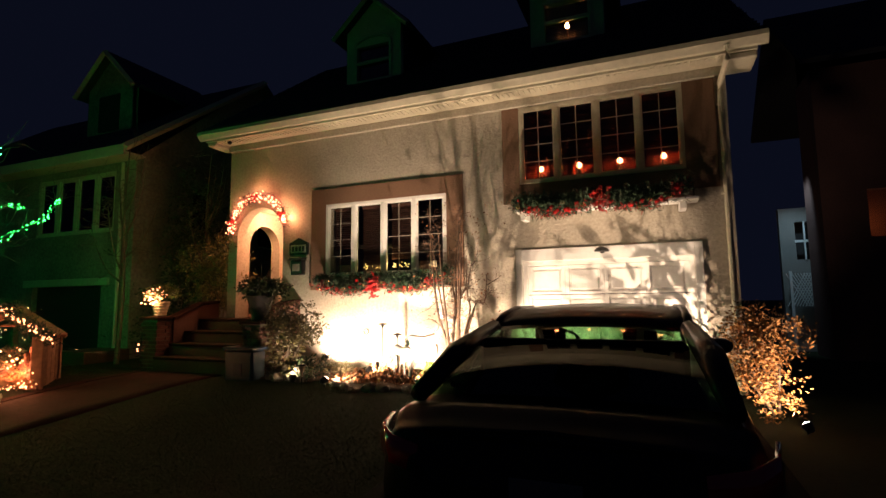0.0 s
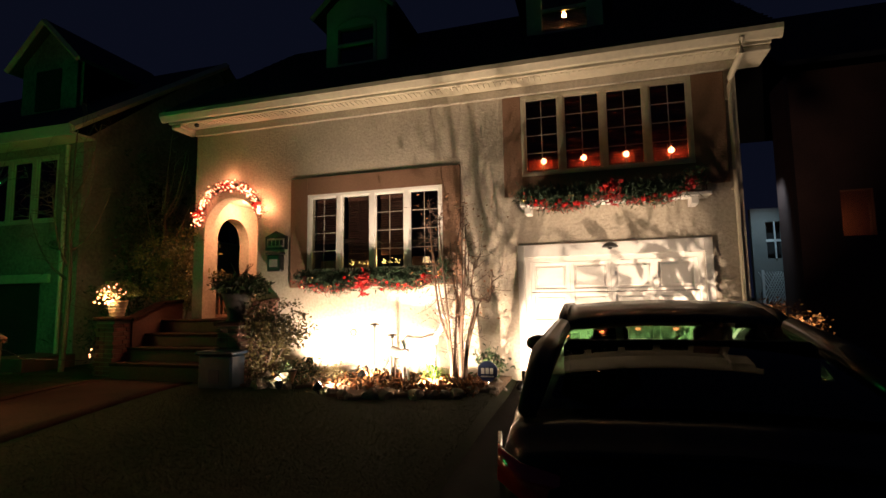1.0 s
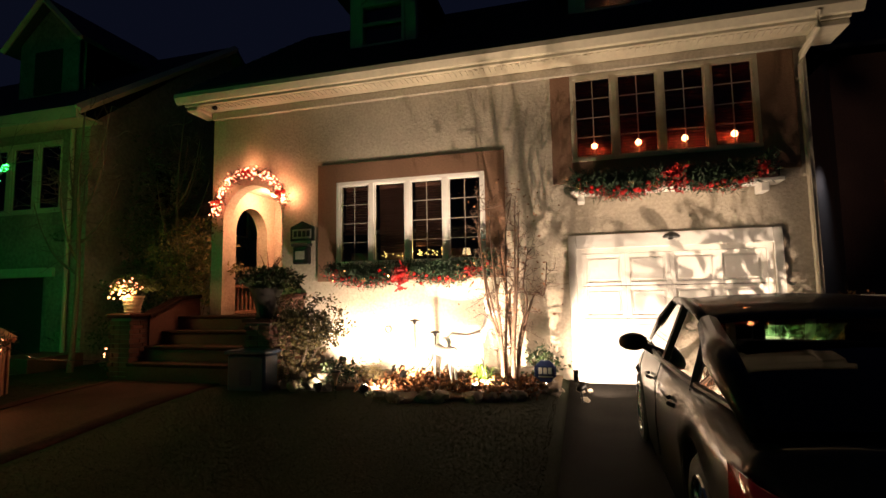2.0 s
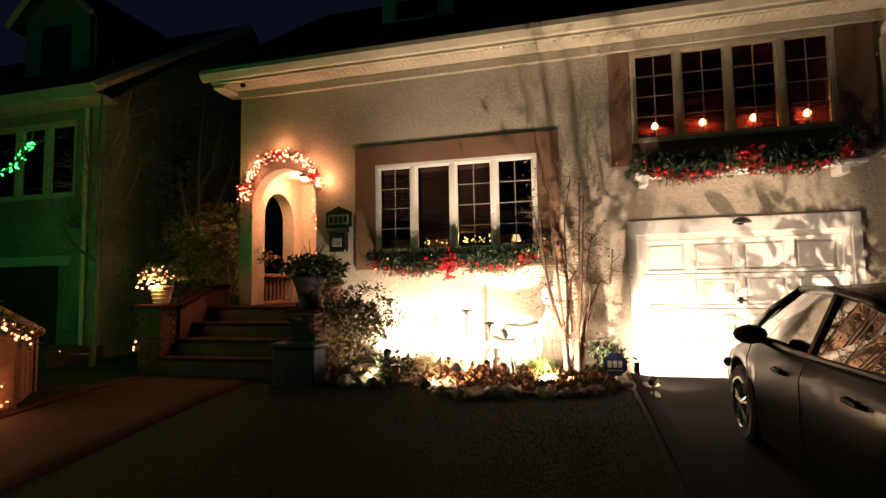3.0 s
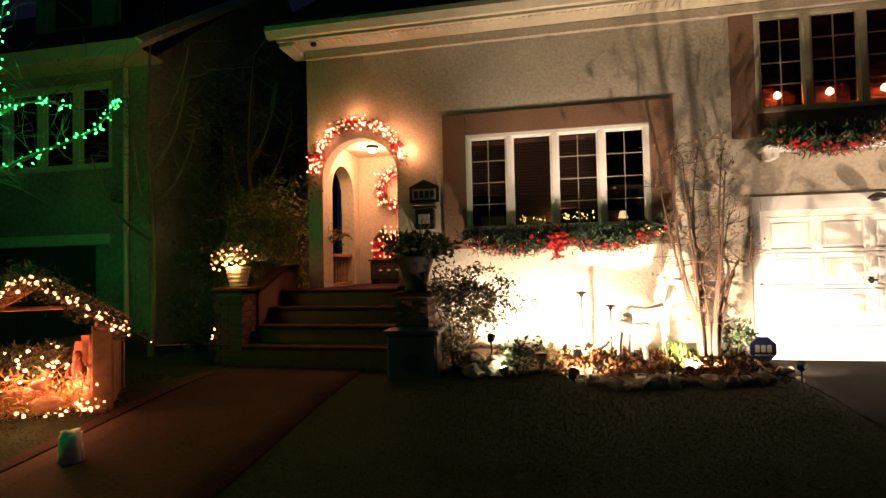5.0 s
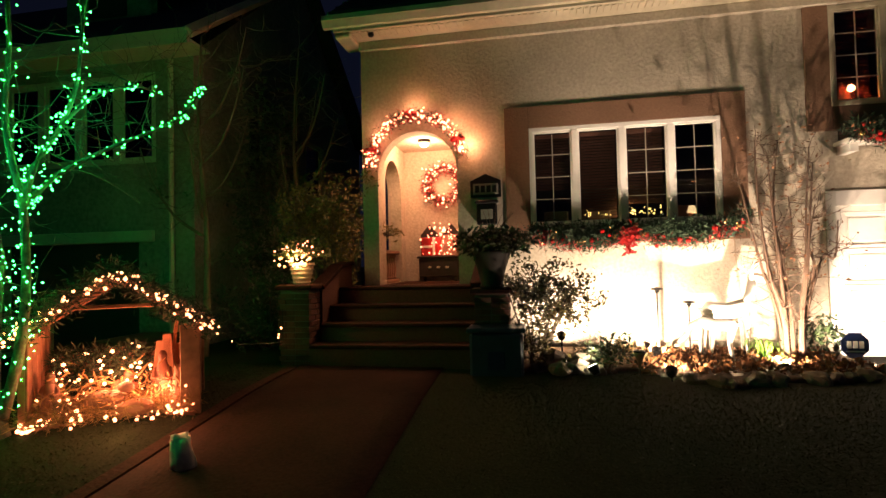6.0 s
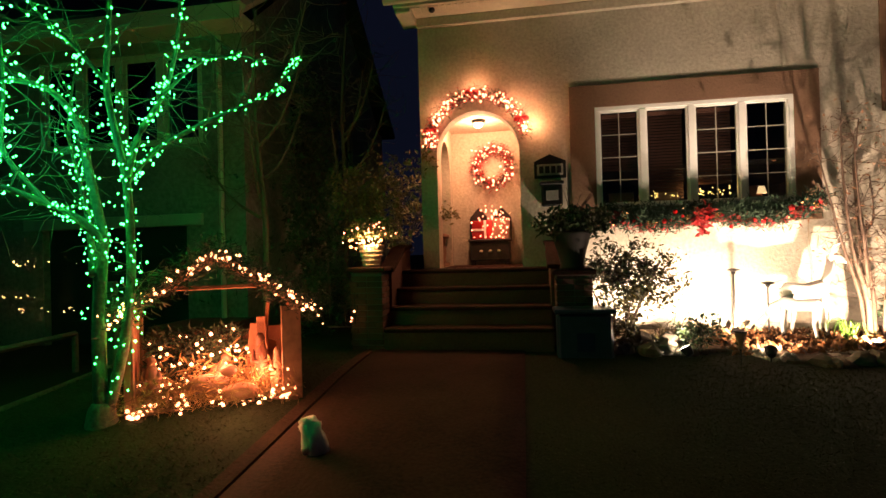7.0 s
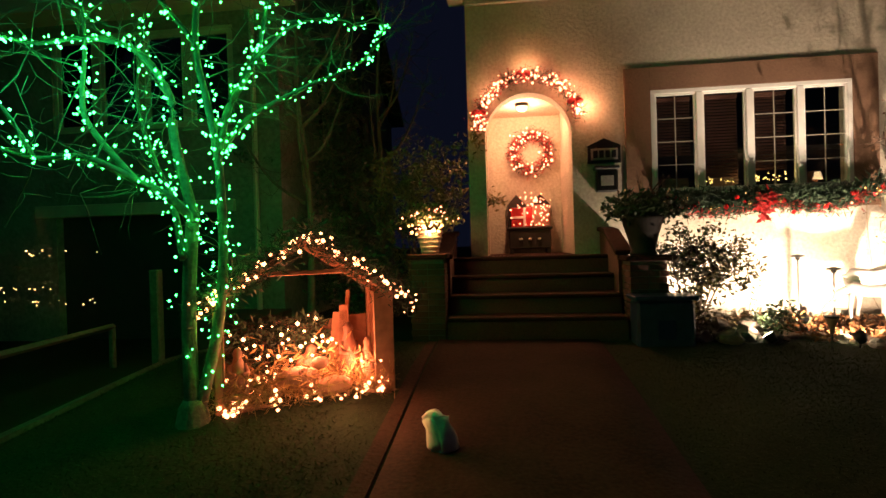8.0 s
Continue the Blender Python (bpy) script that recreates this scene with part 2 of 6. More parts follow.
def tube(bm, pts, radii, sides=6, cap=True):
    """A tapered limb through pts."""
    pts = [Vector(p) for p in pts]
    rings = []
    for i, p in enumerate(pts):
        d = (pts[min(i + 1, len(pts) - 1)] - pts[max(i - 1, 0)]).normalized()
        a = d.orthogonal().normalized() if abs(d.z) > 0.9 else d.cross(Vector((0, 0, 1))).normalized()
        b = d.cross(a)
        r = radii[i] if isinstance(radii, (list, tuple)) else radii
        rings.append([bm.verts.new(p + (a * math.cos(k * math.tau / sides) + b * math.sin(k * math.tau / sides)) * r) for k in range(sides)])
    for q, w in zip(rings, rings[1:]):
        for k in range(sides):
            bm.faces.new((q[k], q[(k + 1) % sides], w[(k + 1) % sides], w[k]))
    if cap:
        bm.faces.new(rings[0][::-1])
        bm.faces.new(rings[-1])
    return bm


def lathe(bm, centre, profile, sides=20):
    """Turned shape: (radius, height) rows round the z axis at centre."""
    rings = []
    for r, z in profile:
        rings.append([bm.verts.new((centre[0] + r * math.cos(k * math.tau / sides), centre[1] + r * math.sin(k * math.tau / sides), centre[2] + z)) for k in range(sides)])
    for q, w in zip(rings, rings[1:]):
        for k in range(sides):
            bm.faces.new((q[k], q[(k + 1) % sides], w[(k + 1) % sides], w[k]))
    bm.faces.new(rings[0][::-1])
    bm.faces.new(rings[-1])
    return bm


def ball(bm, p, r, fine=1, squash=1.0):
    bmesh.ops.create_icosphere(bm, subdivisions=fine, radius=r, matrix=Matrix.Translation(p) @ Matrix.Diagonal((1, 1, squash, 1)))
    return bm


def leaf_mesh(name, spots, material, size, rng, length=1.0, curl=0.25, width=0.5):
    """Many small folded leaves at the spots, as one raw mesh."""
    vs, fs = [], []
    for p in spots:
        p = Vector(p)
        d = Vector((rng.gauss(0, 1), rng.gauss(0, 1), rng.gauss(0, 0.8) + 0.2)).normalized()
        s = d.orthogonal().normalized()
        s.rotate(Matrix.Rotation(rng.uniform(0, 6.3), 3, d))
        u = d.cross(s)
        L = size * length * rng.uniform(0.6, 1.35)
        w = size * width * rng.uniform(0.7, 1.2)
        k = len(vs)
        vs += [p, p + d * L * 0.5 + s * w * 0.5 + u * curl * w, p + d * L, p + d * L * 0.5 - s * w * 0.5 + u * curl * w]
        fs += [(k, k + 1, k + 2), (k, k + 2, k + 3)]
    me = bpy.data.meshes.new(name)
    me.from_pydata([tuple(v) for v in vs], [], fs)
    me.materials.append(material)
    return me


def ground_z(x, y):
    """Height of the ground: street level, rising towards the houses."""
    def ease(a):
        a = min(1.0, max(0.0, a))
        return a * a * (3 - 2 * a)
    z = 0.30 * ease((y - 2.4) / 4.4)
    z += 0.13 * ease((-8.5 - x) / 0.7) * ease((y - 2.2) / 1.6) * (1 - ease((y - 5.4) / 1.2))
    drive = ease((x + 2.25) / 0.3)
    zd = 0.04 * ease((y - 2) / 4) + 0.16 * ease((y - 7.0) / 1.2)
    far = ease((-11.0 - x) / 0.7)
    z = z * (1 - far) + (z * 0.35) * far
    return z * (1 - drive) + zd * drive


def sheet(xs, ys, lift, thick=0.0, edge=None):
    """A ground sheet on the lines xs, ys; edge(x, y) trims it."""
    bm = bmesh.new()
    g = {}
    for i, x in enumerate(xs):
        for j, y in enumerate(ys):
            g[i, j] = bm.verts.new((x, y, ground_z(x, y) + lift))
    for i in range(len(xs) - 1):
        for j in range(len(ys) - 1):
            if edge is None or edge((xs[i] + xs[i + 1]) / 2, (ys[j] + ys[j + 1]) / 2):
                bm.faces.new((g[i, j], g[i + 1, j], g[i + 1, j + 1], g[i, j + 1]))
    for v in [v for v in bm.verts if not v.link_faces]:
        bm.verts.remove(v)
    if thick:
        r = bmesh.ops.extrude_face_region(bm, geom=bm.faces[:])
        for v in [v for v in r["geom"] if isinstance(v, bmesh.types.BMVert)]:
            v.co.z -= thick
        bmesh.ops.recalc_face_normals(bm, faces=bm.faces[:])
    return bm


def steps_of(a, b, s):
    n = max(1, round((b - a) / s))
    return [a + (b - a) * i / n for i in range(n + 1)]


def holed_wall(x0, x1, z0, z1, y0, y1, holes, swap=False):
    """A wall with thickness and rectangular openings (x0, x1, z0, z1). swap: the wall runs along y."""
    xs = sorted({x0, x1, *[h[0] for h in holes], *[h[1] for h in holes]})
    zs = sorted({z0, z1, *[h[2] for h in holes], *[h[3] for h in holes]})

    def solid(i, j):
        if not (0 <= i < len(xs) - 1 and 0 <= j < len(zs) - 1):
            return False
        cx, cz = (xs[i] + xs[i + 1]) / 2, (zs[j] + zs[j + 1]) / 2
        return not any(h[0] < cx < h[1] and h[2] < cz < h[3] for h in holes)

    bm = bmesh.new()
    cache = {}

    def V(x, y, z):
        k = (round(x, 4), round(y, 4), round(z, 4))
        if k not in cache:
            cache[k] = bm.verts.new((y, x, z) if swap else (x, y, z))
        return cache[k]

    for i in range(len(xs) - 1):
        for j in range(len(zs) - 1):
            if not solid(i, j):
                continue
            a, b, c, d = xs[i], xs[i + 1], zs[j], zs[j + 1]
            bm.faces.new((V(a, y0, c), V(b, y0, c), V(b, y0, d), V(a, y0, d)))
            bm.faces.new((V(a, y1, c), V(a, y1, d), V(b, y1, d), V(b, y1, c)))
            if not solid(i - 1, j):
                bm.faces.new((V(a, y0, c), V(a, y0, d), V(a, y1, d), V(a, y1, c)))
            if not solid(i + 1, j):
                bm.faces.new((V(b, y0, c), V(b, y1, c), V(b, y1, d), V(b, y0, d)))
            if not solid(i, j - 1):
                bm.faces.new((V(a, y0, c), V(a, y1, c), V(b, y1, c), V(b, y0, c)))
            if not solid(i, j + 1):
                bm.faces.new((V(a, y0, d), V(b, y0, d), V(b, y1, d), V(a, y1, d)))
    bmesh.ops.recalc_face_normals(bm, faces=bm.faces[:])
    return bm


def arch_fill(c, r, spring, top, y0, y1, swap=False, n=16):
    """The two corners that turn a square opening into a round arch (c +- r, from spring to top = spring + r)."""
    bm = bmesh.new()
    for s in (-1, 1):
        prev = None
        for k in range(n // 2 + 1):
            a = k / (n // 2) * math.pi / 2
            x, z = c + s * r * math.cos(a), spring + (top - spring) * math.sin(a)
            row = [bm.verts.new((q, x2, z2) if swap else (x2, q, z2)) for q in (y0, y1) for x2, z2 in ((x, z), (x, top))]
            if prev:
                bm.faces.new((prev[0], row[0], row[1], prev[1]))
                bm.faces.new((prev[2], prev[3], row[3], row[2]))
                bm.faces.new((prev[0], prev[2], row[2], row[0]))
            prev = row
    bmesh.ops.remove_doubles(bm, verts=bm.verts[:], dist=0.0005)
    bmesh.ops.recalc_face_normals(bm, faces=bm.faces[:])
    return bm


# ---- ground ----
def lines(*spans):
    out = []
    for a, b, s in spans:
        for v in steps_of(a, b, s):
            if not out or v > out[-1] + 1e-6:
                out.append(v)
    return out


XS = lines((-400, -60, 85), (-60, -20, 8), (-20, -13, 1), (-13, 3, 0.25), (3, 8, 1), (8, 60, 8), (60, 400, 85))
YS = lines((-400, -40, 90), (-40, -8, 8), (-8, 1.5, 1.0), (1.5, 9, 0.25), (9, 20, 2), (20, 60, 8), (60, 400, 85))
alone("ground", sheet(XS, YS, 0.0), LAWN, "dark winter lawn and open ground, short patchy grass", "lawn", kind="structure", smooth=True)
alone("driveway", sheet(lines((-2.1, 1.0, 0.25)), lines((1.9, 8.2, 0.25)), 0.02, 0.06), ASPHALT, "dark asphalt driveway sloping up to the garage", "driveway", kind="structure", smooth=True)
alone("pavement", sheet(lines((-60, 40, 1.0)), lines((-0.6, 1.7, 0.5)), 0.015, 0.08), CONCRETE, "worn concrete pavement along the front lawns", "pavement", kind="structure")
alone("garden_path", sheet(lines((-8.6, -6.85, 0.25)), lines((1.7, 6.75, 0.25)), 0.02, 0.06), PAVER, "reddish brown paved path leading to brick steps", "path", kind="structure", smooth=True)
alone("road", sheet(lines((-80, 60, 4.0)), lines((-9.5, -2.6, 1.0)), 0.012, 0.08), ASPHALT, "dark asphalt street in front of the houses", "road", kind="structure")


def bed_edge(x, y):
    return y > 6.45 + 0.25 * math.sin(x * 2.1) + 0.12 * math.sin(x * 5.3 + 1)


alone("flower_bed", sheet(lines((-6.05, -2.2, 0.125)), lines((6.1, 8.2, 0.125)), 0.03, 0.06, bed_edge), SOIL, "dark mulch flower bed along the foot of the wall", "flower bed", kind="structure", smooth=True)
# added strip in place of the lawn's green-lit grass edge
alone("lawn_kerb", sheet(lines((-11.3, -11.12, 0.18)), lines((1.8, 7.5, 0.25)), 0.03, 0.16), DULL_GREEN, "low dull green strip standing in for the green-lit grass edge", "kerb", kind="structure")
# added dark strip that draws the faint shadow line along the path
alone("path_kerb", sheet(lines((-8.72, -8.62, 0.1)), lines((1.8, 6.6, 0.25)), 0.024, 0.12), PAVER, "narrow dark strip standing in for the shadow line beside the path", "kerb", kind="structure")

# ---- the house ----
FY = 8.2
house = thing("house", (-3.5, 8.3, 0.2), "cream stucco house with brown window surrounds and dark shingle roof", "house")
LIV, UPP, GAR, ARC = (-5.81, -3.28, 2.0, 3.42), (-1.95, 0.56, 3.43, 4.75), (-1.95, 0.60, 0.0, 2.14), (-8.06, -6.86, 1.22, 3.50)
part("front_wall", holed_wall(-8.3, 1.15, -0.1, 4.86, FY, FY + 0.24, [LIV, UPP, GAR, ARC]), STUCCO, house)
part("arch_head", arch_fill(-7.46, 0.60, 2.90, 3.50, FY + 0.001, FY + 0.239), STUCCO, house)
part("side_wall", holed_wall(8.44, 15.8, -0.1, 4.86, -8.3, -8.06, [(8.56, 9.52, 1.22, 3.25)], True), STUCCO, house)
part("side_arch_head", arch_fill(9.04, 0.48, 2.77, 3.25, -8.299, -8.061, True), STUCCO, house)
part("side_wall", boxes((0.91, 1.15, 8.44, 15.8, -0.1, 4.86)), STUCCO, house)
part("back_wall", boxes((-8.3, 1.15, 15.8, 16.0, -0.1, 4.86)), STUCCO, house)
part("porch_back_wall", boxes((-8.06, -6.6, 9.78, 9.95, 1.0, 3.9)), STUCCO, house)
part("porch_side_wall", boxes((-6.84, -6.66, 8.44, 9.78, 1.0, 3.9)), STUCCO, house)
part("porch_ceiling", boxes((-8.06, -6.84, 8.44, 9.78, 3.55, 3.65)), STUCCO, house)
part("porch_floor", boxes((-8.06, -6.84, 8.2, 9.78, 1.05, 1.22)), PAVER, house)
# room surfaces coloured near-black so the unlit rooms stay dark
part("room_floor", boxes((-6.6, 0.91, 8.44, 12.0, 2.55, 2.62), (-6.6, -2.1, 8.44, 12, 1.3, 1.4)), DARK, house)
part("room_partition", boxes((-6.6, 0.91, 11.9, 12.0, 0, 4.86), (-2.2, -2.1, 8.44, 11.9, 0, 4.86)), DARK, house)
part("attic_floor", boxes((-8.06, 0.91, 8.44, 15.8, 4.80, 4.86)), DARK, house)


def gable_roof(x0, x1, ye, ze, yr, zr, thick):
    bm = bmesh.new()
    for a, b in ((ye, yr), (2 * yr - ye, yr)):
        v = [bm.verts.new(p) for p in ((x0, a, ze), (x1, a, ze), (x1, b, zr), (x0, b, zr))]
        u = [bm.verts.new(q.co + Vector((0, 0, thick))) for q in v]
        bm.faces.new(v[::-1])
        bm.faces.new(u)
        for k in range(4):
            bm.faces.new((v[k], v[(k + 1) % 4], u[(k + 1) % 4], u[k]))
    bmesh.ops.recalc_face_normals(bm, faces=bm.faces[:])
    return bm


roof = part("roof", gable_roof(-8.60, 1.55, 7.68, 5.06, 12.0, 8.26, 0.10), SHINGLE, house)
for gx in (-8.28, 1.1):
    bm = bmesh.new()
    v = [bm.verts.new(p) for p in ((gx, 8.2, 4.8), (gx, 15.8, 4.8), (gx, 12.0, 8.25), (gx, 8.2, 5.45))]
    bm.faces.new(v)
    part("gable_wall", bm, STUCCO, house)
# shingle courses on the front slope
bm = bmesh.new()
rng = random.Random(3)
for c in range(26):
    yy = 7.68 + c * 0.165
    zz = 5.165 + (yy - 7.68) * 3.2 / 4.32
    xx = -8.62 + (c % 2) * 0.12
    while xx < 1.53:
        w = rng.uniform(0.22, 0.34)
        box(bm, xx, min(xx + w - 0.008, 1.57), yy, yy + 0.2, zz, zz + 0.012, m=None)
        xx += w
tagged(part("shingles", bm, SHINGLE, roof), kind="stuff")
# eave: soffit, frieze, gutter, crown
eave = part("soffit", boxes((-8.55, 1.50, 7.76, 8.2, 4.90, 4.94)), AGED, house)
part("frieze", boxes((-8.30, 1.15, 8.13, 8.197, 4.76, 4.90), bevel=0.012), STUCCO, house)
part("fascia", boxes((-8.55, 1.50, 7.73, 7.76, 4.89, 5.06), bevel=0.006), AGED, house)
bm = bmesh.new()
prof = [(7.62, 5.03), (7.62, 5.10), (7.64, 5.10), (7.64, 5.05), (7.725, 5.0), (7.725, 4.93), (7.68, 4.94)]
rows = [[bm.verts.new((x, y, z)) for y, z in prof] for x in (-8.68, 1.62)]
for k in range(len(prof)):
    bm.faces.new((rows[0][k], rows[0][(k + 1) % len(prof)], rows[1][(k + 1) % len(prof)], rows[1][k]))
for r in rows:
    bm.faces.new(r)
bmesh.ops.recalc_face_normals(bm, faces=bm.faces[:])
part("gutter", bm, AGED, house, "aged cream gutter along the eave")
bm = bmesh.new()
for k in range(112):
    x = -8.5 + k * 0.089
    box(bm, x, x + 0.052, 7.80, 7.98, 4.886, 4.899)
tagged(part("soffit_vents", bm, AGED, eave), kind="stuff")
bm = bmesh.new()
tube(bm, [(1.12, 7.66, 4.98), (1.12, 7.70, 4.80), (1.06, 8.08, 4.62), (1.06, 8.12, 4.5), (1.06, 8.12, 0.35), (1.06, 7.98, 0.24)], 0.042, 8)
for z in (1.4, 3.0, 4.3):
    box(bm, 1.0, 1.12, 8.12, 8.2, z, z + 0.03)
part("downspout", bm, AGED, house, "aged white metal downspout")
for s in (-8.62, 1.52):
    bm = bmesh.new()
    tube(bm, [(s + 0.02, 7.70, 5.02), (s + 0.02, 12.0, 8.2)], 0.07, 4)
    part("bargeboard", bm, AGED, house)
part("eave_return", boxes((1.151, 1.50, 7.77, 8.3, 4.80, 4.899), bevel=0.02), AGED, house)
part("eave_return", boxes((-8.54, -8.301, 7.77, 8.3, 4.82, 4.899), bevel=0.02), AGED, house)


def window(parent, o, y, n, muntins, sash=0.022, mull=0.085, frame_mat=WHITE, pane_mat=PANE):
    """A row of casements in the opening o; muntins: which ones carry bars."""
    x0, x1, z0, z1 = o
    w = part("window", boxes((x0, x1, y - 0.03, y + 0.06, z1 - 0.06, z1), (x0, x1, y - 0.05, y + 0.06, z0, z0 + 0.06),
                             (x0, x0 + 0.06, y - 0.03, y + 0.06, z0 + 0.06, z1 - 0.06), (x1 - 0.06, x1, y - 0.03, y + 0.06, z0 + 0.06, z1 - 0.06), bevel=0.005), frame_mat, parent)
    step = (x1 - x0) / n
    for k in range(n):
        a, b = x0 + k * step, x0 + (k + 1) * step
        if k:
            part("mullion", boxes((a - mull / 2, a + mull / 2, y - 0.035, y + 0.05, z0 + 0.06, z1 - 0.06), bevel=0.006), frame_mat, w)
        a += mull / 2 if k else 0.06
        b -= mull / 2 if k < n - 1 else 0.06
        c, d = z0 + 0.06, z1 - 0.06
        part("sash", boxes((a, b, y - 0.015, y + 0.03, d - sash, d), (a, b, y - 0.015, y + 0.03, c, c + sash),
                           (a, a + sash, y - 0.015, y + 0.03, c + sash, d - sash), (b - sash, b, y - 0.015, y + 0.03, c + sash, d - sash)), frame_mat, w)
        p = part("pane", boxes((a + sash, b - sash, y + 0.006, y + 0.010, c + sash, d - sash)), pane_mat, w)
        p.visible_shadow = False
        if muntins[k]:
            bm = bmesh.new()
            mx = (a + b) / 2
            box(bm, mx - 0.006, mx + 0.006, y - 0.006, y + 0.004, c + sash, d - sash)
            for r in range(1, 4):
                z = c + sash + (d - c - 2 * sash) * r / 4
                box(bm, a + sash, mx - 0.006, y - 0.005, y + 0.003, z - 0.006, z + 0.006)
                box(bm, mx + 0.006, b - sash, y - 0.005, y + 0.003, z - 0.006, z + 0.006)
            part("glazing_grid", bm, GREY_BAR, w)
    return w


window(house, LIV, 8.20, 4, (1, 0, 1, 1))
window(house, UPP, 8.20, 4, (1, 1, 1, 1), frame_mat=AGED, pane_mat=DIM_PANE)
for r in ((-6.15, LIV[0], 1.76, 3.73), (LIV[1], -2.97, 1.76, 3.73), (LIV[0], LIV[1], LIV[3], 3.73), (LIV[0], LIV[1], 1.76, LIV[2])):
    part("window_surround", boxes((r[0], r[1], 8.165, 8.199, r[2], r[3]), bevel=0.004), BAND, house, "brown stucco band round the window")
for r in ((-2.24, UPP[0], 3.12, 4.755), (UPP[1], 0.99, 3.12, 4.755), (UPP[0], UPP[1], 3.12, UPP[2])):
    part("window_surround", boxes((r[0], r[1], 8.165, 8.199, r[2], r[3]), bevel=0.004), BAND, house, "brown stucco panel round the upper window")
ledge = part("ledge", boxes((-1.96, 0.68, 7.84, 8.164, 2.90, 2.95), bevel=0.008), WHITE, house, "white window box ledge")
for bx in (-1.9, 0.42):
    part("bracket", boxes((bx, bx + 0.1, 7.92, 8.198, 2.79, 2.899), bevel=0.008), WHITE, ledge)
part("wall_plinth", boxes((-6.7, -1.97, 8.17, 8.199, -0.05, 0.42), bevel=0.01), STUCCO, house)

# blinds behind the panes
def blind(name, x0, x1, z0, z1, y, label, m=BLIND):
    b = thing(name, ((x0 + x1) / 2, y, z0), label, "blind", "window blinds")
    bm = bmesh.new()
    n = int((z1 - z0) / 0.042)
    for k in range(n):
        z = z0 + 0.02 + k * 0.042
        box(bm, x0, x1, -0.019, 0.019, -0.001, 0.001, m=Matrix.Translation((0, y, z)) @ Matrix.Rotation(radians(62), 4, "X"))
    tagged(part("slats", bm, m, b), kind="stuff")
    part("head_rail", boxes((x0, x1, y - 0.025, y + 0.025, z1 - 0.03, z1 + 0.02)), m, b)
    return b


blind("window_blind", -5.12, -4.60, 2.12, 3.34, 8.42, "brown slatted blind drawn down behind the pane")
blind("window_blind", -5.75, -5.22, 2.55, 3.34, 8.42, "brown slatted blind half drawn behind the pane")
blind("window_blind", -4.49, -3.97, 2.30, 3.34, 8.42, "brown slatted blind behind the pane")
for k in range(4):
    blind("window_blind", -1.88 + k * 0.627, -1.36 + k * 0.627, 3.50, 4.68, 8.42, "slatted blind with candle-red glow put into its colour", GLOW_BLIND)

# garage door
garage = thing("garage_door", (-0.675, 8.24, 0.2), "white panelled wooden garage door, closed, lit by floodlights", "garage door")
part("casing", boxes((-2.06, -1.95, 8.17, 8.198, 0.19, 2.34), (0.60, 0.71, 8.17, 8.198, 0.19, 2.34), (-1.95, 0.60, 8.17, 8.198, 2.14, 2.34), bevel=0.006), WHITE, garage)
part("stop_frame", boxes((-1.95, -1.87, 8.22, 8.30, 0.19, 2.14), (0.52, 0.60, 8.22, 8.30, 0.19, 2.14), (-1.87, 0.52, 8.22, 8.30, 2.07, 2.14)), WHITE, garage)
DZ = [0.205, 0.66, 1.13, 1.60, 2.07]
DX = [-1.87 + 0.5975 * k for k in range(5)]
for r in range(4):
    slab = part("door_section", boxes((-1.868, 0.518, 8.265, 8.30, DZ[r] + 0.004, DZ[r + 1] - 0.004), bevel=0.003), WHITE, garage)
    for c in range(4):
        a, b, z0, z1 = DX[c] + 0.03, DX[c + 1] - 0.03, DZ[r] + 0.05, DZ[r + 1] - 0.05
        part("rail", boxes((a - 0.03, a + 0.03, 8.245, 8.264, z0 - 0.045, z1 + 0.045), (b - 0.03, b + 0.03, 8.245, 8.264, z0 - 0.045, z1 + 0.045), (a + 0.03, b - 0.03, 8.245, 8.264, z1, z1 + 0.045), (a + 0.03, b - 0.03, 8.245, 8.264, z0 - 0.045, z0), bevel=0.004), WHITE, slab)
        part("panel", boxes((a + 0.06, b - 0.06, 8.25, 8.264, z0 + 0.03, z1 - 0.03), bevel=0.010), WHITE, slab)
part("handle", boxes((-0.74, -0.62, 8.20, 8.222, 1.22, 1.245), (-0.70, -0.66, 8.222, 8.263, 1.19, 1.275), bevel=0.006), BLACK, garage, "black T-shaped handle")
sill = part("threshold", boxes((-2.0, 0.66, 8.05, 8.24, 0.10, 0.20), bevel=0.01), CONCRETE, garage)
lampbox = thing("garage_lamp", (-0.68, 8.1, 2.27), "dark unlit lamp over the garage door", "wall lamp")
bm = boxes((-0.71, -0.65, 8.05, 8.13, 2.22, 2.30), bevel=0.008)
part("bracket", bm, BLACK, lampbox)
bm = bmesh.new()
lathe(bm, (-0.68, 8.02, 2.24), [(0.11, 0.0), (0.115, 0.015), (0.08, 0.05), (0.03, 0.075)], 16)
part("shade", bm, BLACK, lampbox)


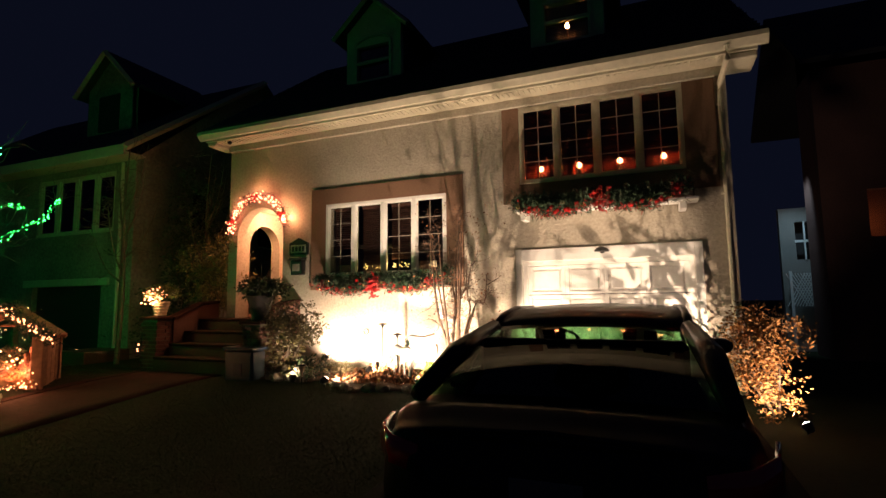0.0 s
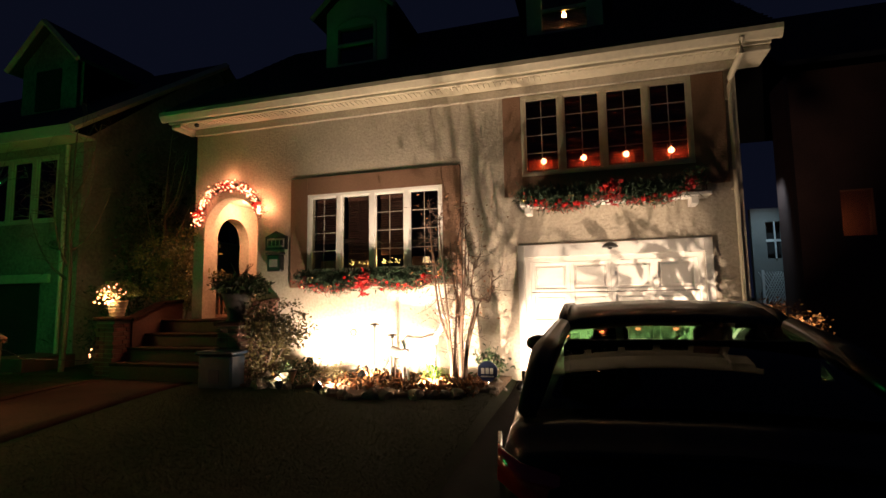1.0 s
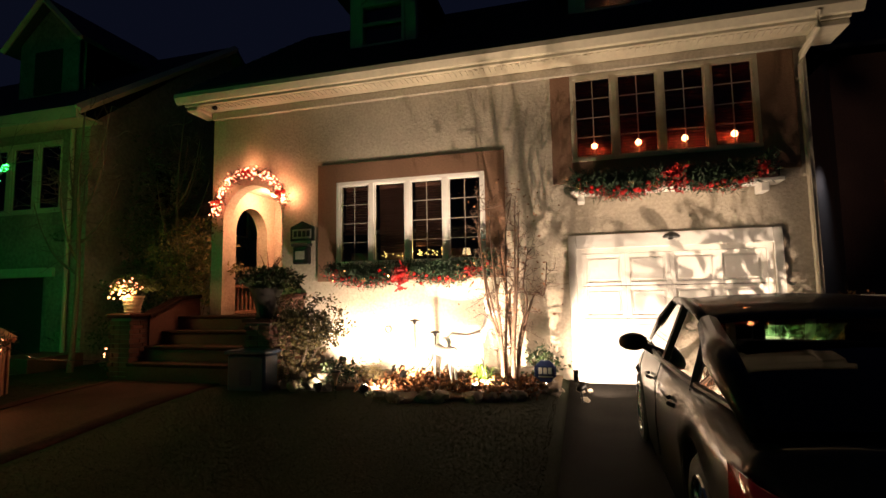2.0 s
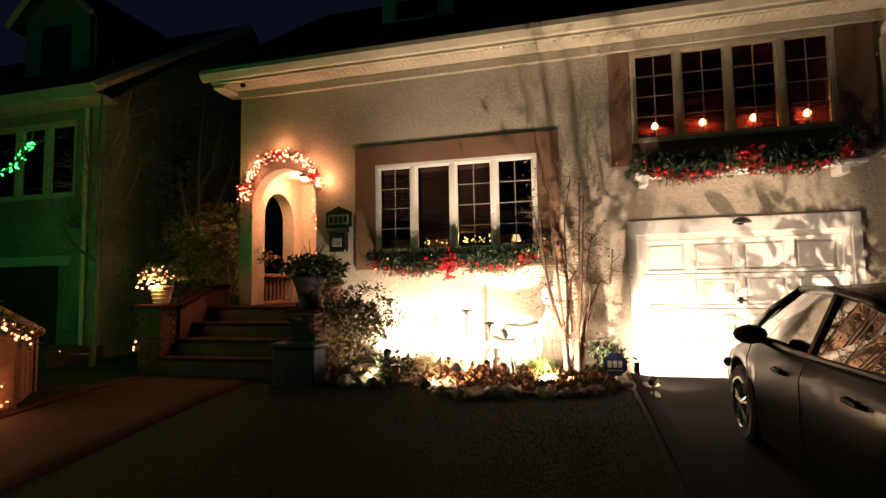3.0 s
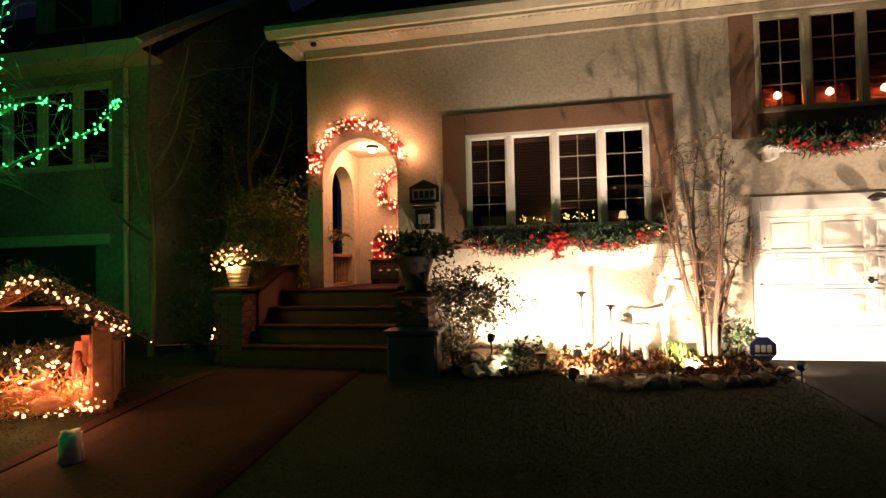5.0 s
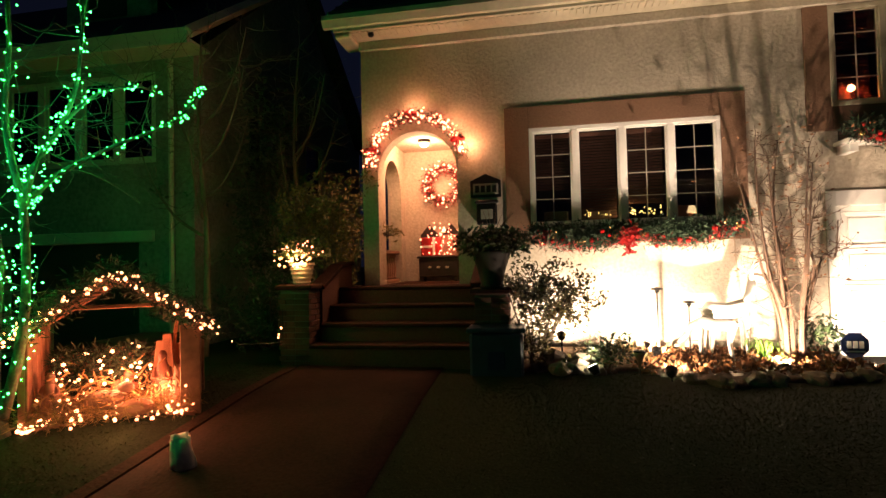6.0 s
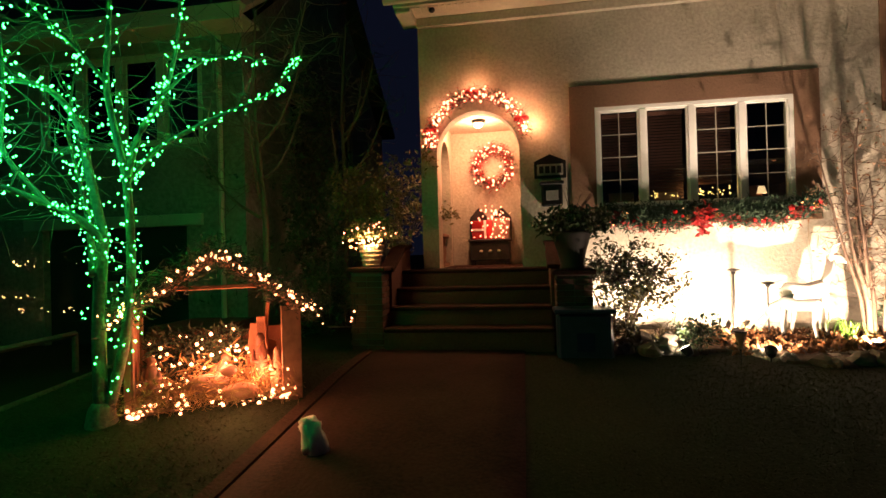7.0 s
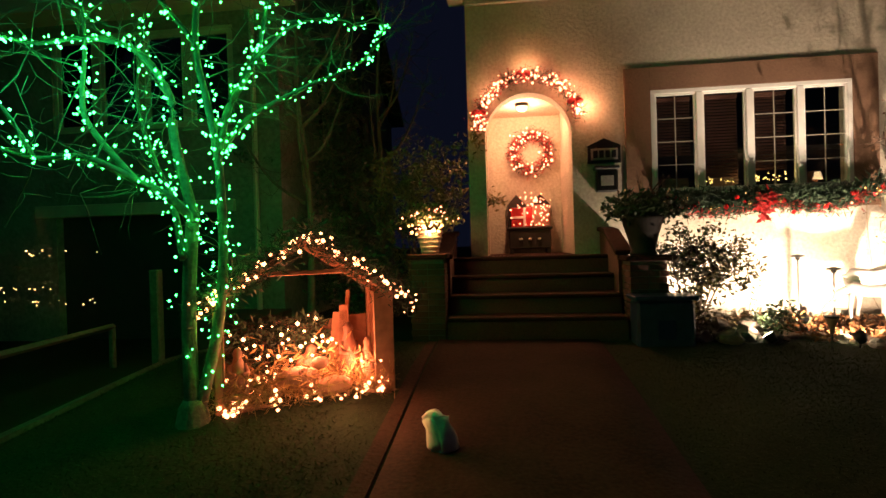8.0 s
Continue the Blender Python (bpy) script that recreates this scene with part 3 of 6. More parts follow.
# dormers
def dormer(cx, label):
    d = thing("dormer", (cx, 9.3, 6.2), label, "dormer", "roof dormers")
    bm = holed_wall(cx - 0.68, cx + 0.68, 6.15, 7.55, 9.3, 9.42, [(cx - 0.4, cx + 0.4, 6.36, 7.15)])
    part("front", bm, AGED, d)
    bm = bmesh.new()
    for y in (9.3, 9.42):
        bm.faces.new([bm.verts.new(p) for p in ((cx - 0.68, y, 7.55), (cx + 0.68, y, 7.55), (cx, y, 8.18))])
    part("gable", bm, AGED, d)
    bm = bmesh.new()
    for s in (-1, 1):
        bm = bmesh.new()
        q = [[bm.verts.new(p) for p in ((cx + s * e, 9.42, 6.2), (cx + s * e, 9.42, 7.55), (cx + s * e, 11.1, 7.55))] for e in (0.68, 0.60)]
        bm.faces.new(q[0])
        bm.faces.new(q[1])
        for k in range(3):
            bm.faces.new((q[0][k], q[0][(k + 1) % 3], q[1][(k + 1) % 3], q[1][k]))
        bmesh.ops.recalc_face_normals(bm, faces=bm.faces[:])
        part("cheek", bm, SHINGLE, d)
    bm = bmesh.new()
    for s in (-1, 1):
        v = [bm.verts.new(p) for p in ((cx + s * 0.92, 9.12, 7.36), (cx, 9.12, 8.22), (cx, 12.0, 8.22), (cx + s * 0.92, 11.0, 7.36))]
        u = [bm.verts.new(q.co + Vector((s * 0.03, 0, 0.09))) for q in v]
        bm.faces.new(v)
        bm.faces.new(u)
        for k in range(4):
            bm.faces.new((v[k], v[(k + 1) % 4], u[(k + 1) % 4], u[k]))
    bmesh.ops.recalc_face_normals(bm, faces=bm.faces[:])
    part("roof", bm, SHINGLE, d)
    bm = bmesh.new()
    for s in (-1, 1):
        tube(bm, [(cx + s * 0.93, 9.10, 7.36), (cx, 9.10, 8.23)], 0.06, 4)
    part("bargeboard", bm, AGED, d)
    w = part("window_frame", boxes((cx - 0.46, cx - 0.4, 9.27, 9.33, 6.30, 7.21), (cx + 0.4, cx + 0.46, 9.27, 9.33, 6.30, 7.21), (cx - 0.4, cx + 0.4, 9.27, 9.33, 7.15, 7.21), (cx - 0.48, cx + 0.48, 9.23, 9.33, 6.28, 6.36), (cx - 0.4, cx + 0.4, 9.28, 9.33, 6.76, 6.82)), AGED, d)
    bm = bmesh.new()
    pts = [(cx + 0.45 * math.cos(a * math.pi / 10), 9.29, 7.18 + 0.2 * math.sin(a * math.pi / 10)) for a in range(11)]
    tube(bm, pts, 0.035, 6)
    part("arched_head", bm, AGED, w)
    part("pane", boxes((cx - 0.4, cx + 0.4, 9.36, 9.364, 6.36, 7.15)), PANE, w)
    return d


dormer(-5.42, "dark gabled roof dormer with an arched white window")
dormer(-1.25, "dark gabled roof dormer with a candle in its window")

# steps, cheek walls, piers
steps = thing("front_steps", (-7.5, 7.2, 0.3), "dark red-brown brick steps up to the arched porch", "steps")
for k, (y, z) in enumerate(((6.68, 0.57), (7.00, 0.79), (7.34, 1.00), (7.68, 1.22))):
    y1 = (7.02, 7.36, 7.70, 8.2)[k]
    s = part("step", boxes((-8.5, -6.52, y + 0.02, y1, 0.1, z - 0.05)), BRICK, steps)
    part("tread", boxes((-8.5, -6.52, y, y1 - 0.005, z - 0.048, z), bevel=0.01), PAVER, s)
for x0, x1 in ((-8.62, -8.5), (-6.52, -6.40)):
    bm = bmesh.new()
    v = [(7.1, 0.1), (8.19, 0.1), (8.19, 1.54), (7.75, 1.50), (7.1, 1.22)]
    a, b = [bm.verts.new((x0, y, z)) for y, z in v], [bm.verts.new((x1, y, z)) for y, z in v]
    bm.faces.new(a)
    bm.faces.new(b)
    for k in range(5):
        bm.faces.new((a[k], a[(k + 1) % 5], b[(k + 1) % 5], b[k]))
    bmesh.ops.recalc_face_normals(bm, faces=bm.faces[:])
    ch = part("cheek_wall", bm, BRICK, steps)
    bm = bmesh.new()
    c = (x0 + x1) / 2
    for p, q in (((7.08, 1.25), (7.75, 1.52)), ((7.75, 1.52), (8.19, 1.56))):
        L = math.hypot(q[0] - p[0], q[1] - p[1])
        ang = math.atan2(q[1] - p[1], q[0] - p[0])
        box(bm, -0.10, 0.10, 0, L, -0.028, 0.028, bevel=0.008, m=Matrix.Translation((c, p[0], p[1])) @ Matrix.Rotation(ang, 4, "X"))
    part("coping", bm, PAVER, ch)

def brick_mesh(w, d, h):
    bm = boxes((-w / 2, w / 2, -d / 2, d / 2, -h / 2, h / 2), bevel=0.004)
    return as_mesh("brick", bm, BRICK)


BR = brick_mesh(0.192, 0.092, 0.060)
def pier(x, y, top, label):
    p = thing("brick_pier", (x, y, 0.2), label, "pier", "brick piers beside the steps")
    part("core", boxes((x - 0.19, x + 0.19, y - 0.19, y + 0.19, 0.1, top - 0.06)), MORTAR, p)
    n = int((top - 0.06 - 0.15) / 0.07)
    for c in range(n):
        z = 0.18 + c * 0.07
        off = 0.05 if c % 2 else -0.05
        for s in (-0.1, 0.1):
            piece("brick", BR, p, Matrix.Translation((x + s, y - 0.156, z)))
            piece("brick", BR, p, Matrix.Translation((x + 0.156, y + s * 1.0 + off * 0.6, z)) @ Matrix.Rotation(radians(90), 4, "Z"))
            piece("brick", BR, p, Matrix.Translation((x - 0.156, y + s * 1.0 - off * 0.6, z)) @ Matrix.Rotation(radians(90), 4, "Z"))
    part("cap", boxes((x - 0.24, x + 0.24, y - 0.24, y + 0.24, top - 0.06, top), bevel=0.012), PAVER, p)
    return p


pier(-8.73, 6.98, 1.30, "brick pier with flat cap carrying a lit flower basket")
pier(-6.28, 6.95, 1.22, "brick pier with flat cap carrying a dark urn")


# ---- car on the driveway ----
def make_car():
    CX, Y0, L, GZ = -0.47, 2.28, 4.72, 0.055
    car = thing("car", (CX, Y0 + L / 2, GZ), "dark grey sedan parked nose-in on the driveway", "car")
    WR, YR, YF = 0.335, Y0 + 0.98, Y0 + 0.98 + 2.72
    wz = GZ + WR

    def lerp(t, rows):
        for (a, *p), (b, *q) in zip(rows, rows[1:]):
            if t <= b:
                u = (t - a) / (b - a)
                u = u * u * (3 - 2 * u)
                return [i + (j - i) * u for i, j in zip(p, q)]
        return list(rows[-1][1:])

    # distance from the tail: half width, shoulder height, crown height, lowest height
    rows = [(0.0, 0.66, 0.68, 0.74, 0.32), (0.10, 0.86, 0.80, 0.85, 0.24), (0.35, 0.92, 0.87, 0.92, 0.17), (0.9, 0.93, 0.92, 0.98, 0.14),
            (2.4, 0.915, 0.92, 0.97, 0.13), (3.3, 0.91, 0.91, 0.99, 0.14), (3.9, 0.89, 0.84, 0.93, 0.16), (4.4, 0.82, 0.74, 0.82, 0.22), (4.62, 0.70, 0.62, 0.70, 0.27), (4.72, 0.55, 0.54, 0.60, 0.34)]
    bm = bmesh.new()
    prev = None
    N = 118
    for i in range(N + 1):
        t = L * i / N
        w, sh, cr, lo = lerp(t, rows)
        y = Y0 + t
        side = lo
        for yw in (YR, YF):
            dy = abs(y - yw)
            if dy < WR + 0.055:
                side = max(side, wz - GZ + math.sqrt((WR + 0.055) ** 2 - dy * dy))
        side = min(side, sh - 0.12)
        mid = max(side + 0.02, 0.68 * sh)
        half = [(0.0, lo), (0.62 * w, lo), (0.935 * w, max(side - 0.02, lo)), (0.962 * w, side), (1.0 * w, mid), (0.985 * w, (mid + sh) / 2), (0.94 * w, sh - 0.015), (0.895 * w, sh + 0.012), (0.6 * w, sh + (cr - sh) * 0.8), (0.0, cr)]
        ring = [bm.verts.new((CX + x, y, GZ + z)) for x, z in half] + [bm.verts.new((CX - x, y, GZ + z)) for x, z in half[-2:0:-1]]
        if prev:
            for k in range(len(ring)):
                bm.faces.new((prev[k], ring[k], ring[(k + 1) % len(ring)], prev[(k + 1) % len(ring)]))
        else:
            bm.faces.new(ring)
        prev = ring
    bm.faces.new(prev[::-1])
    bmesh.ops.recalc_face_normals(bm, faces=bm.faces[:])
    body = part("body", bm, PAINT, car, smooth=True)

    # greenhouse: (distance, half width at top, top height) along the roof line
    belt_z, belt_w = GZ + 0.935, 0.83

    def strip(name, a, b, mat_, parent, n=8, m=10, lift=0.0):
        """A curved sheet between two rows of the roof line: each (distance, half width, height, crown)."""
        bm = bmesh.new()
        g = []
        for i in range(n + 1):
            u = i / n
            row = []
            for j in range(m + 1):
                s = -1 + 2 * j / m
                d, w, z, c = [p + (q - p) * u for p, q in zip(a, b)]
                bulge = math.sin(u * math.pi) * 0.025
                row.append(bm.verts.new((CX + s * w, Y0 + d, GZ + z + (1 - s * s) * c + bulge + lift)))
            g.append(row)
        for i in range(n):
            for j in range(m):
                bm.faces.new((g[i][j], g[i][j + 1], g[i + 1][j + 1], g[i + 1][j]))
        return part(name, bm, mat_, parent, smooth=True)

    A, B, C, D = (0.40, 0.79, 0.925, 0.03), (1.60, 0.69, 1.245, 0.035), (2.85, 0.66, 1.372, 0.035), (3.72, 0.76, 0.985, 0.03)
    line = [B, (1.80, 0.69, 1.305, 0.035), (2.05, 0.688, 1.352, 0.035), (2.35, 0.682, 1.378, 0.035), (2.62, 0.674, 1.384, 0.035), C]
    bm = bmesh.new()
    g = [[bm.verts.new((CX + (-1 + j / 6) * w, Y0 + d, GZ + z + (1 - (-1 + j / 6) ** 2) * c)) for j in range(13)] for d, w, z, c in line]
    for q, r in zip(g, g[1:]):
        for j in range(12):
            bm.faces.new((q[j], q[j + 1], r[j + 1], r[j]))
    rf = part("roof", bm, PAINT, car, smooth=True)
    sm = rf.modifiers.new("thickness", "SOLIDIFY")
    sm.thickness, sm.offset = 0.03, -1
    strip("rear_window", A, B, DARK_GLASS, car, 10, 10)
    strip("windscreen", D, C, CAR_GLASS, car, 10, 10)
    for s in (-1, 1):
        x = lambda w: CX + s * w
        low = [(A[0] + 0.02, 0.80, 0.945), (1.62, 0.84, 0.95), (2.42, 0.845, 0.945), (D[0] - 0.02, 0.82, 0.955)]
        P = lambda d, w, z: (x(w), Y0 + d, GZ + z)
        # pillars and roof rails
        bm = bmesh.new()
        tube(bm, [P(*A[:3]), P(0.5 * (A[0] + B[0]), 0.765, 1.105), P(*B[:3])], [0.05, 0.085, 0.06], 8)
        tube(bm, [P(*B[:3]), P(1.9, 0.695, 1.32), P(2.3, 0.69, 1.37), P(*C[:3])], 0.034, 6)
        tube(bm, [P(*C[:3]), P(0.5 * (C[0] + D[0]), 0.725, 1.205), P(*D[:3])], 0.030, 6)
        part("pillar", bm, PAINT, car, smooth=True)
        bm = bmesh.new()
        tube(bm, [P(2.32, 0.845, 0.93), P(2.22, 0.69, 1.36)], 0.032, 6)
        part("door_pillar", bm, TRIM, car)
        bm = bmesh.new()
        tube(bm, [P(1.30, 0.84, 0.93), P(1.46, 0.728, 1.20)], 0.030, 6)
        part("door_pillar", bm, TRIM, car)
        # side panes
        for name, quad in (("rear_side_window", [(1.32, 0.838, 0.94), (2.30, 0.845, 0.94), (2.21, 0.695, 1.35), (1.85, 0.70, 1.30), (1.50, 0.725, 1.20)]),
                           ("front_side_window", [(2.35, 0.845, 0.94), (3.55, 0.80, 0.96), (3.15, 0.71, 1.22), (2.85, 0.67, 1.355), (2.25, 0.694, 1.355)]),
                           ("quarter_window", [(0.85, 0.80, 0.96), (1.27, 0.838, 0.945), (1.42, 0.735, 1.18), (1.25, 0.755, 1.12)])):
            bm = bmesh.new()
            bm.faces.new([bm.verts.new(P(*q)) for q in quad])
            part(name, bm, SIDE_GLASS if name == "front_side_window" else PRIVACY_GLASS, car)
        bm = bmesh.new()
        tube(bm, [P(0.7, 0.80, 0.948), P(1.5, 0.853, 0.945), P(2.6, 0.862, 0.942), P(3.62, 0.81, 0.965)], 0.016, 5)
        part("belt_trim", bm, TRIM, car)
        # door cut lines
        for d, dw in ((1.32, 0.906), (2.34, 0.914), (3.42, 0.905)):
            bm = bmesh.new()
            tube(bm, [P(d, dw - 0.045, 0.92), P(d + 0.01, dw + 0.002, 0.78), P(d + 0.02, dw + 0.008, 0.5), P(d + 0.02, dw - 0.01, 0.26)], 0.005, 4)
            part("door_gap", bm, TRIM, car)
        for d in (1.55, 2.58):
            bm = bmesh.new()
            tube(bm, [P(d, 0.905, 0.775), P(d + 0.03, 0.94, 0.785), P(d + 0.17, 0.94, 0.79), P(d + 0.2, 0.905, 0.79)], 0.013, 6)
            part("door_handle", bm, PAINT, car)
        # mirror
        bm = bmesh.new()
        bmesh.ops.create_icosphere(bm, subdivisions=2, radius=1, matrix=Matrix.Translation(P(2.98, 1.00, 1.02)) @ Matrix.Diagonal((0.125, 0.075, 0.078, 1)))
        mir = part("mirror", bm, TRIM, car, smooth=True)
        bm = bmesh.new()
        tube(bm, [P(3.0, 0.82, 0.94), P(3.0, 0.92, 0.985)], [0.045, 0.03], 6)
        part("mirror_foot", bm, TRIM, mir)
        # tail lamp wraps the corner
        bm = bmesh.new()
        pts = [(0.34, 0.917, 0.78), (0.16, 0.882, 0.76), (0.06, 0.78, 0.73), (0.03, 0.62, 0.70)]
        lo_ = [bm.verts.new(P(d - 0.012, w + 0.012, z - 0.075)) for d, w, z in pts]
        hi_ = [bm.verts.new(P(d - 0.012 + 0.01, w + 0.008, z + 0.055)) for d, w, z in pts]
        for k in range(3):
            bm.faces.new((lo_[k], lo_[k + 1], hi_[k + 1], hi_[k]))
        tl = part("tail_lamp", bm, TAIL, car, "red tail lamp lens", smooth=True)
        sm = tl.modifiers.new("thickness", "SOLIDIFY")
        sm.thickness = 0.02
        bm = bmesh.new()
        tube(bm, [P(4.25, 0.84, 0.62), P(4.5, 0.74, 0.60), P(4.64, 0.6, 0.58)], [0.05, 0.06, 0.04], 6)
        part("headlamp", bm, ALLOY, car)
        # seats
        bm = boxes((CX + s * 0.36 - 0.24, CX + s * 0.36 + 0.24, Y0 + 2.15, Y0 + 2.30, GZ + 0.5, GZ + 1.06), bevel=0.04)
        seat = part("front_seat", bm, CABIN, car)
        part("headrest", boxes((CX + s * 0.36 - 0.13, CX + s * 0.36 + 0.13, Y0 + 2.12, Y0 + 2.21, GZ + 1.08, GZ + 1.23), bevel=0.035), CABIN, seat)
    part("rear_seat", boxes((CX - 0.66, CX + 0.66, Y0 + 1.1, Y0 + 1.3, GZ + 0.5, GZ + 1.19), bevel=0.035), CABIN, car)
    part("parcel_shelf", boxes((CX - 0.70, CX + 0.70, Y0 + 0.66, Y0 + 1.25, GZ + 0.93, GZ + 0.965), bevel=0.01), CABIN, car)
    part("dashboard", boxes((CX - 0.72, CX + 0.72, Y0 + 3.0, Y0 + 3.45, GZ + 0.7, GZ + 1.0), bevel=0.05), CABIN, car)
    bm = bmesh.new()
    tube(bm, [(CX - 0.36 + 0.18 * math.cos(a * math.tau / 20), Y0 + 2.82 + 0.06 * math.sin(a * math.tau / 20), GZ + 0.98 + 0.17 * math.sin(a * math.tau / 20)) for a in range(21)], 0.014, 6, False)
    part("steering_wheel", bm, TRIM, car)
    bm = bmesh.new()
    ball(bm, (CX, Y0 + 2.98, GZ + 1.30), 0.05, 1, 0.6)
    part("rear_view_mirror", bm, TRIM, car)
    # trunk details
    bm = bmesh.new()
    tube(bm, [(CX - 0.60, Y0 + 0.06, GZ + 0.825), (CX, Y0 + 0.045, GZ + 0.86), (CX + 0.60, Y0 + 0.06, GZ + 0.825)], 0.012, 5)
    part("trunk_edge", bm, PAINT, car)
    part("number_plate", boxes((CX - 0.16, CX + 0.16, Y0 - 0.016, Y0 - 0.008, GZ + 0.52, GZ + 0.67), bevel=0.003), CONCRETE, car, "plain pale number plate")
    part("bumper_strip", boxes((CX - 0.58, CX + 0.58, Y0 - 0.012, Y0 + 0.06, GZ + 0.36, GZ + 0.44), bevel=0.015), TRIM, car)
    # wheels
    for yw in (YR, YF):
        for s in (-1, 1):
            R = Matrix.Translation((CX + s * 0.80, yw, wz)) @ Matrix.Rotation(radians(90 * s), 4, "Y")
            bm = bmesh.new()
            lathe(bm, (0, 0, 0), [(0.225, -0.10), (WR - 0.03, -0.105), (WR, -0.08), (WR, 0.08), (WR - 0.03, 0.105), (0.228, 0.10), (0.225, 0.08)], 36)
            bmesh.ops.transform(bm, matrix=R, verts=bm.verts[:])
            wh = part("wheel", bm, RUBBER, car, smooth=False)
            bm = bmesh.new()
            tube(bm, [(0.222 * math.cos(a * math.tau / 32), 0.222 * math.sin(a * math.tau / 32), 0.098) for a in range(33)], 0.014, 6, False)
            lathe(bm, (0, 0, 0.07), [(0.05, 0), (0.05, 0.035), (0.03, 0.045)], 14)
            for k in range(5):
                for e in (-0.16, 0.16):
                    a = k * math.tau / 5
                    tube(bm, [(0.04 * math.cos(a), 0.04 * math.sin(a), 0.095), (0.215 * math.cos(a + e), 0.215 * math.sin(a + e), 0.085)], [0.019, 0.013], 5)
            bmesh.ops.transform(bm, matrix=R, verts=bm.verts[:])
            part("rim", bm, ALLOY, wh, "silver five-spoke alloy rim")
    return car


make_car()


# ---- plants and light strings ----
def limb(bm, pts, r0, r1, sides=7):
    """A bent limb through control points, smoothed, tapering; returns its fine line."""
    P = [Vector(p) for p in pts]
    fine = []
    for i in range(len(P) - 1):
        a, b, c, d = P[max(i - 1, 0)], P[i], P[i + 1], P[min(i + 2, len(P) - 1)]
        for k in range(5):
            t = k / 5
            fine.append(0.5 * ((2 * b) + (c - a) * t + (2 * a - 5 * b + 4 * c - d) * t * t + (3 * b - a - 3 * c + d) * t ** 3))
    fine.append(P[-1])
    n = len(fine)
    tube(bm, fine, [r0 + (r1 - r0) * i / (n - 1) for i in range(n)], sides)
    return fine


def twigs(bm, line, rng, count, length, r, up=0.3, depth=1, ends=None):
    """Side twigs off a line, forking once or twice."""
    for _ in range(count):
        k = rng.randrange(len(line) // 4, len(line))
        p = line[k]
        d = Vector((rng.gauss(0, 1), rng.gauss(0, 1), rng.gauss(up, 0.7))).normalized()
        q, ln, pts = p, length * rng.uniform(0.5, 1.2), [p]
        for s in range(4):
            d = (d + Vector((rng.gauss(0, 0.22), rng.gauss(0, 0.22), rng.gauss(0.06, 0.2)))).normalized()
            q = q + d * ln / 4
            pts.append(q)
        tube(bm, pts, [r, r * 0.8, r * 0.6, r * 0.45, r * 0.25], 4)
        if ends is not None:
            ends += pts[2:]
        if depth > 1:
            twigs(bm, pts, rng, 3, length * 0.55, r * 0.55, up, depth - 1, ends)


BULB_CACHE = {}
def bulb_mesh(m, r):
    k = (m.name, r)
    if k not in BULB_CACHE:
        bm = bmesh.new()
        bmesh.ops.create_icosphere(bm, subdivisions=1, radius=r)
        BULB_CACHE[k] = as_mesh("bulb", bm, m, True)
    return BULB_CACHE[k]


def bulbs(parent, spots, m, r, rng):
    for p in spots:
        piece("bulb", bulb_mesh(m, round(r * rng.choice((0.5, 0.65, 0.8, 0.9, 1.0, 1.2)), 4)), parent, Matrix.Translation(p))


def joined_bulbs(spots, r, rng):
    vs, fs = [], []
    for p in spots:
        k, s = len(vs), r * rng.choice((0.6, 0.85, 1.05, 1.3))
        vs += [(p[0] + s * a, p[1] + s * b, p[2] + s * c) for a, b, c in ((1, 0, 0), (-1, 0, 0), (0, 1, 0), (0, -1, 0), (0, 0, 1), (0, 0, -1))]
        fs += [(k + a, k + b, k + c) for a, b, c in ((0, 2, 4), (2, 1, 4), (1, 3, 4), (3, 0, 4), (2, 0, 5), (1, 2, 5), (3, 1, 5), (0, 3, 5))]
    return vs, fs


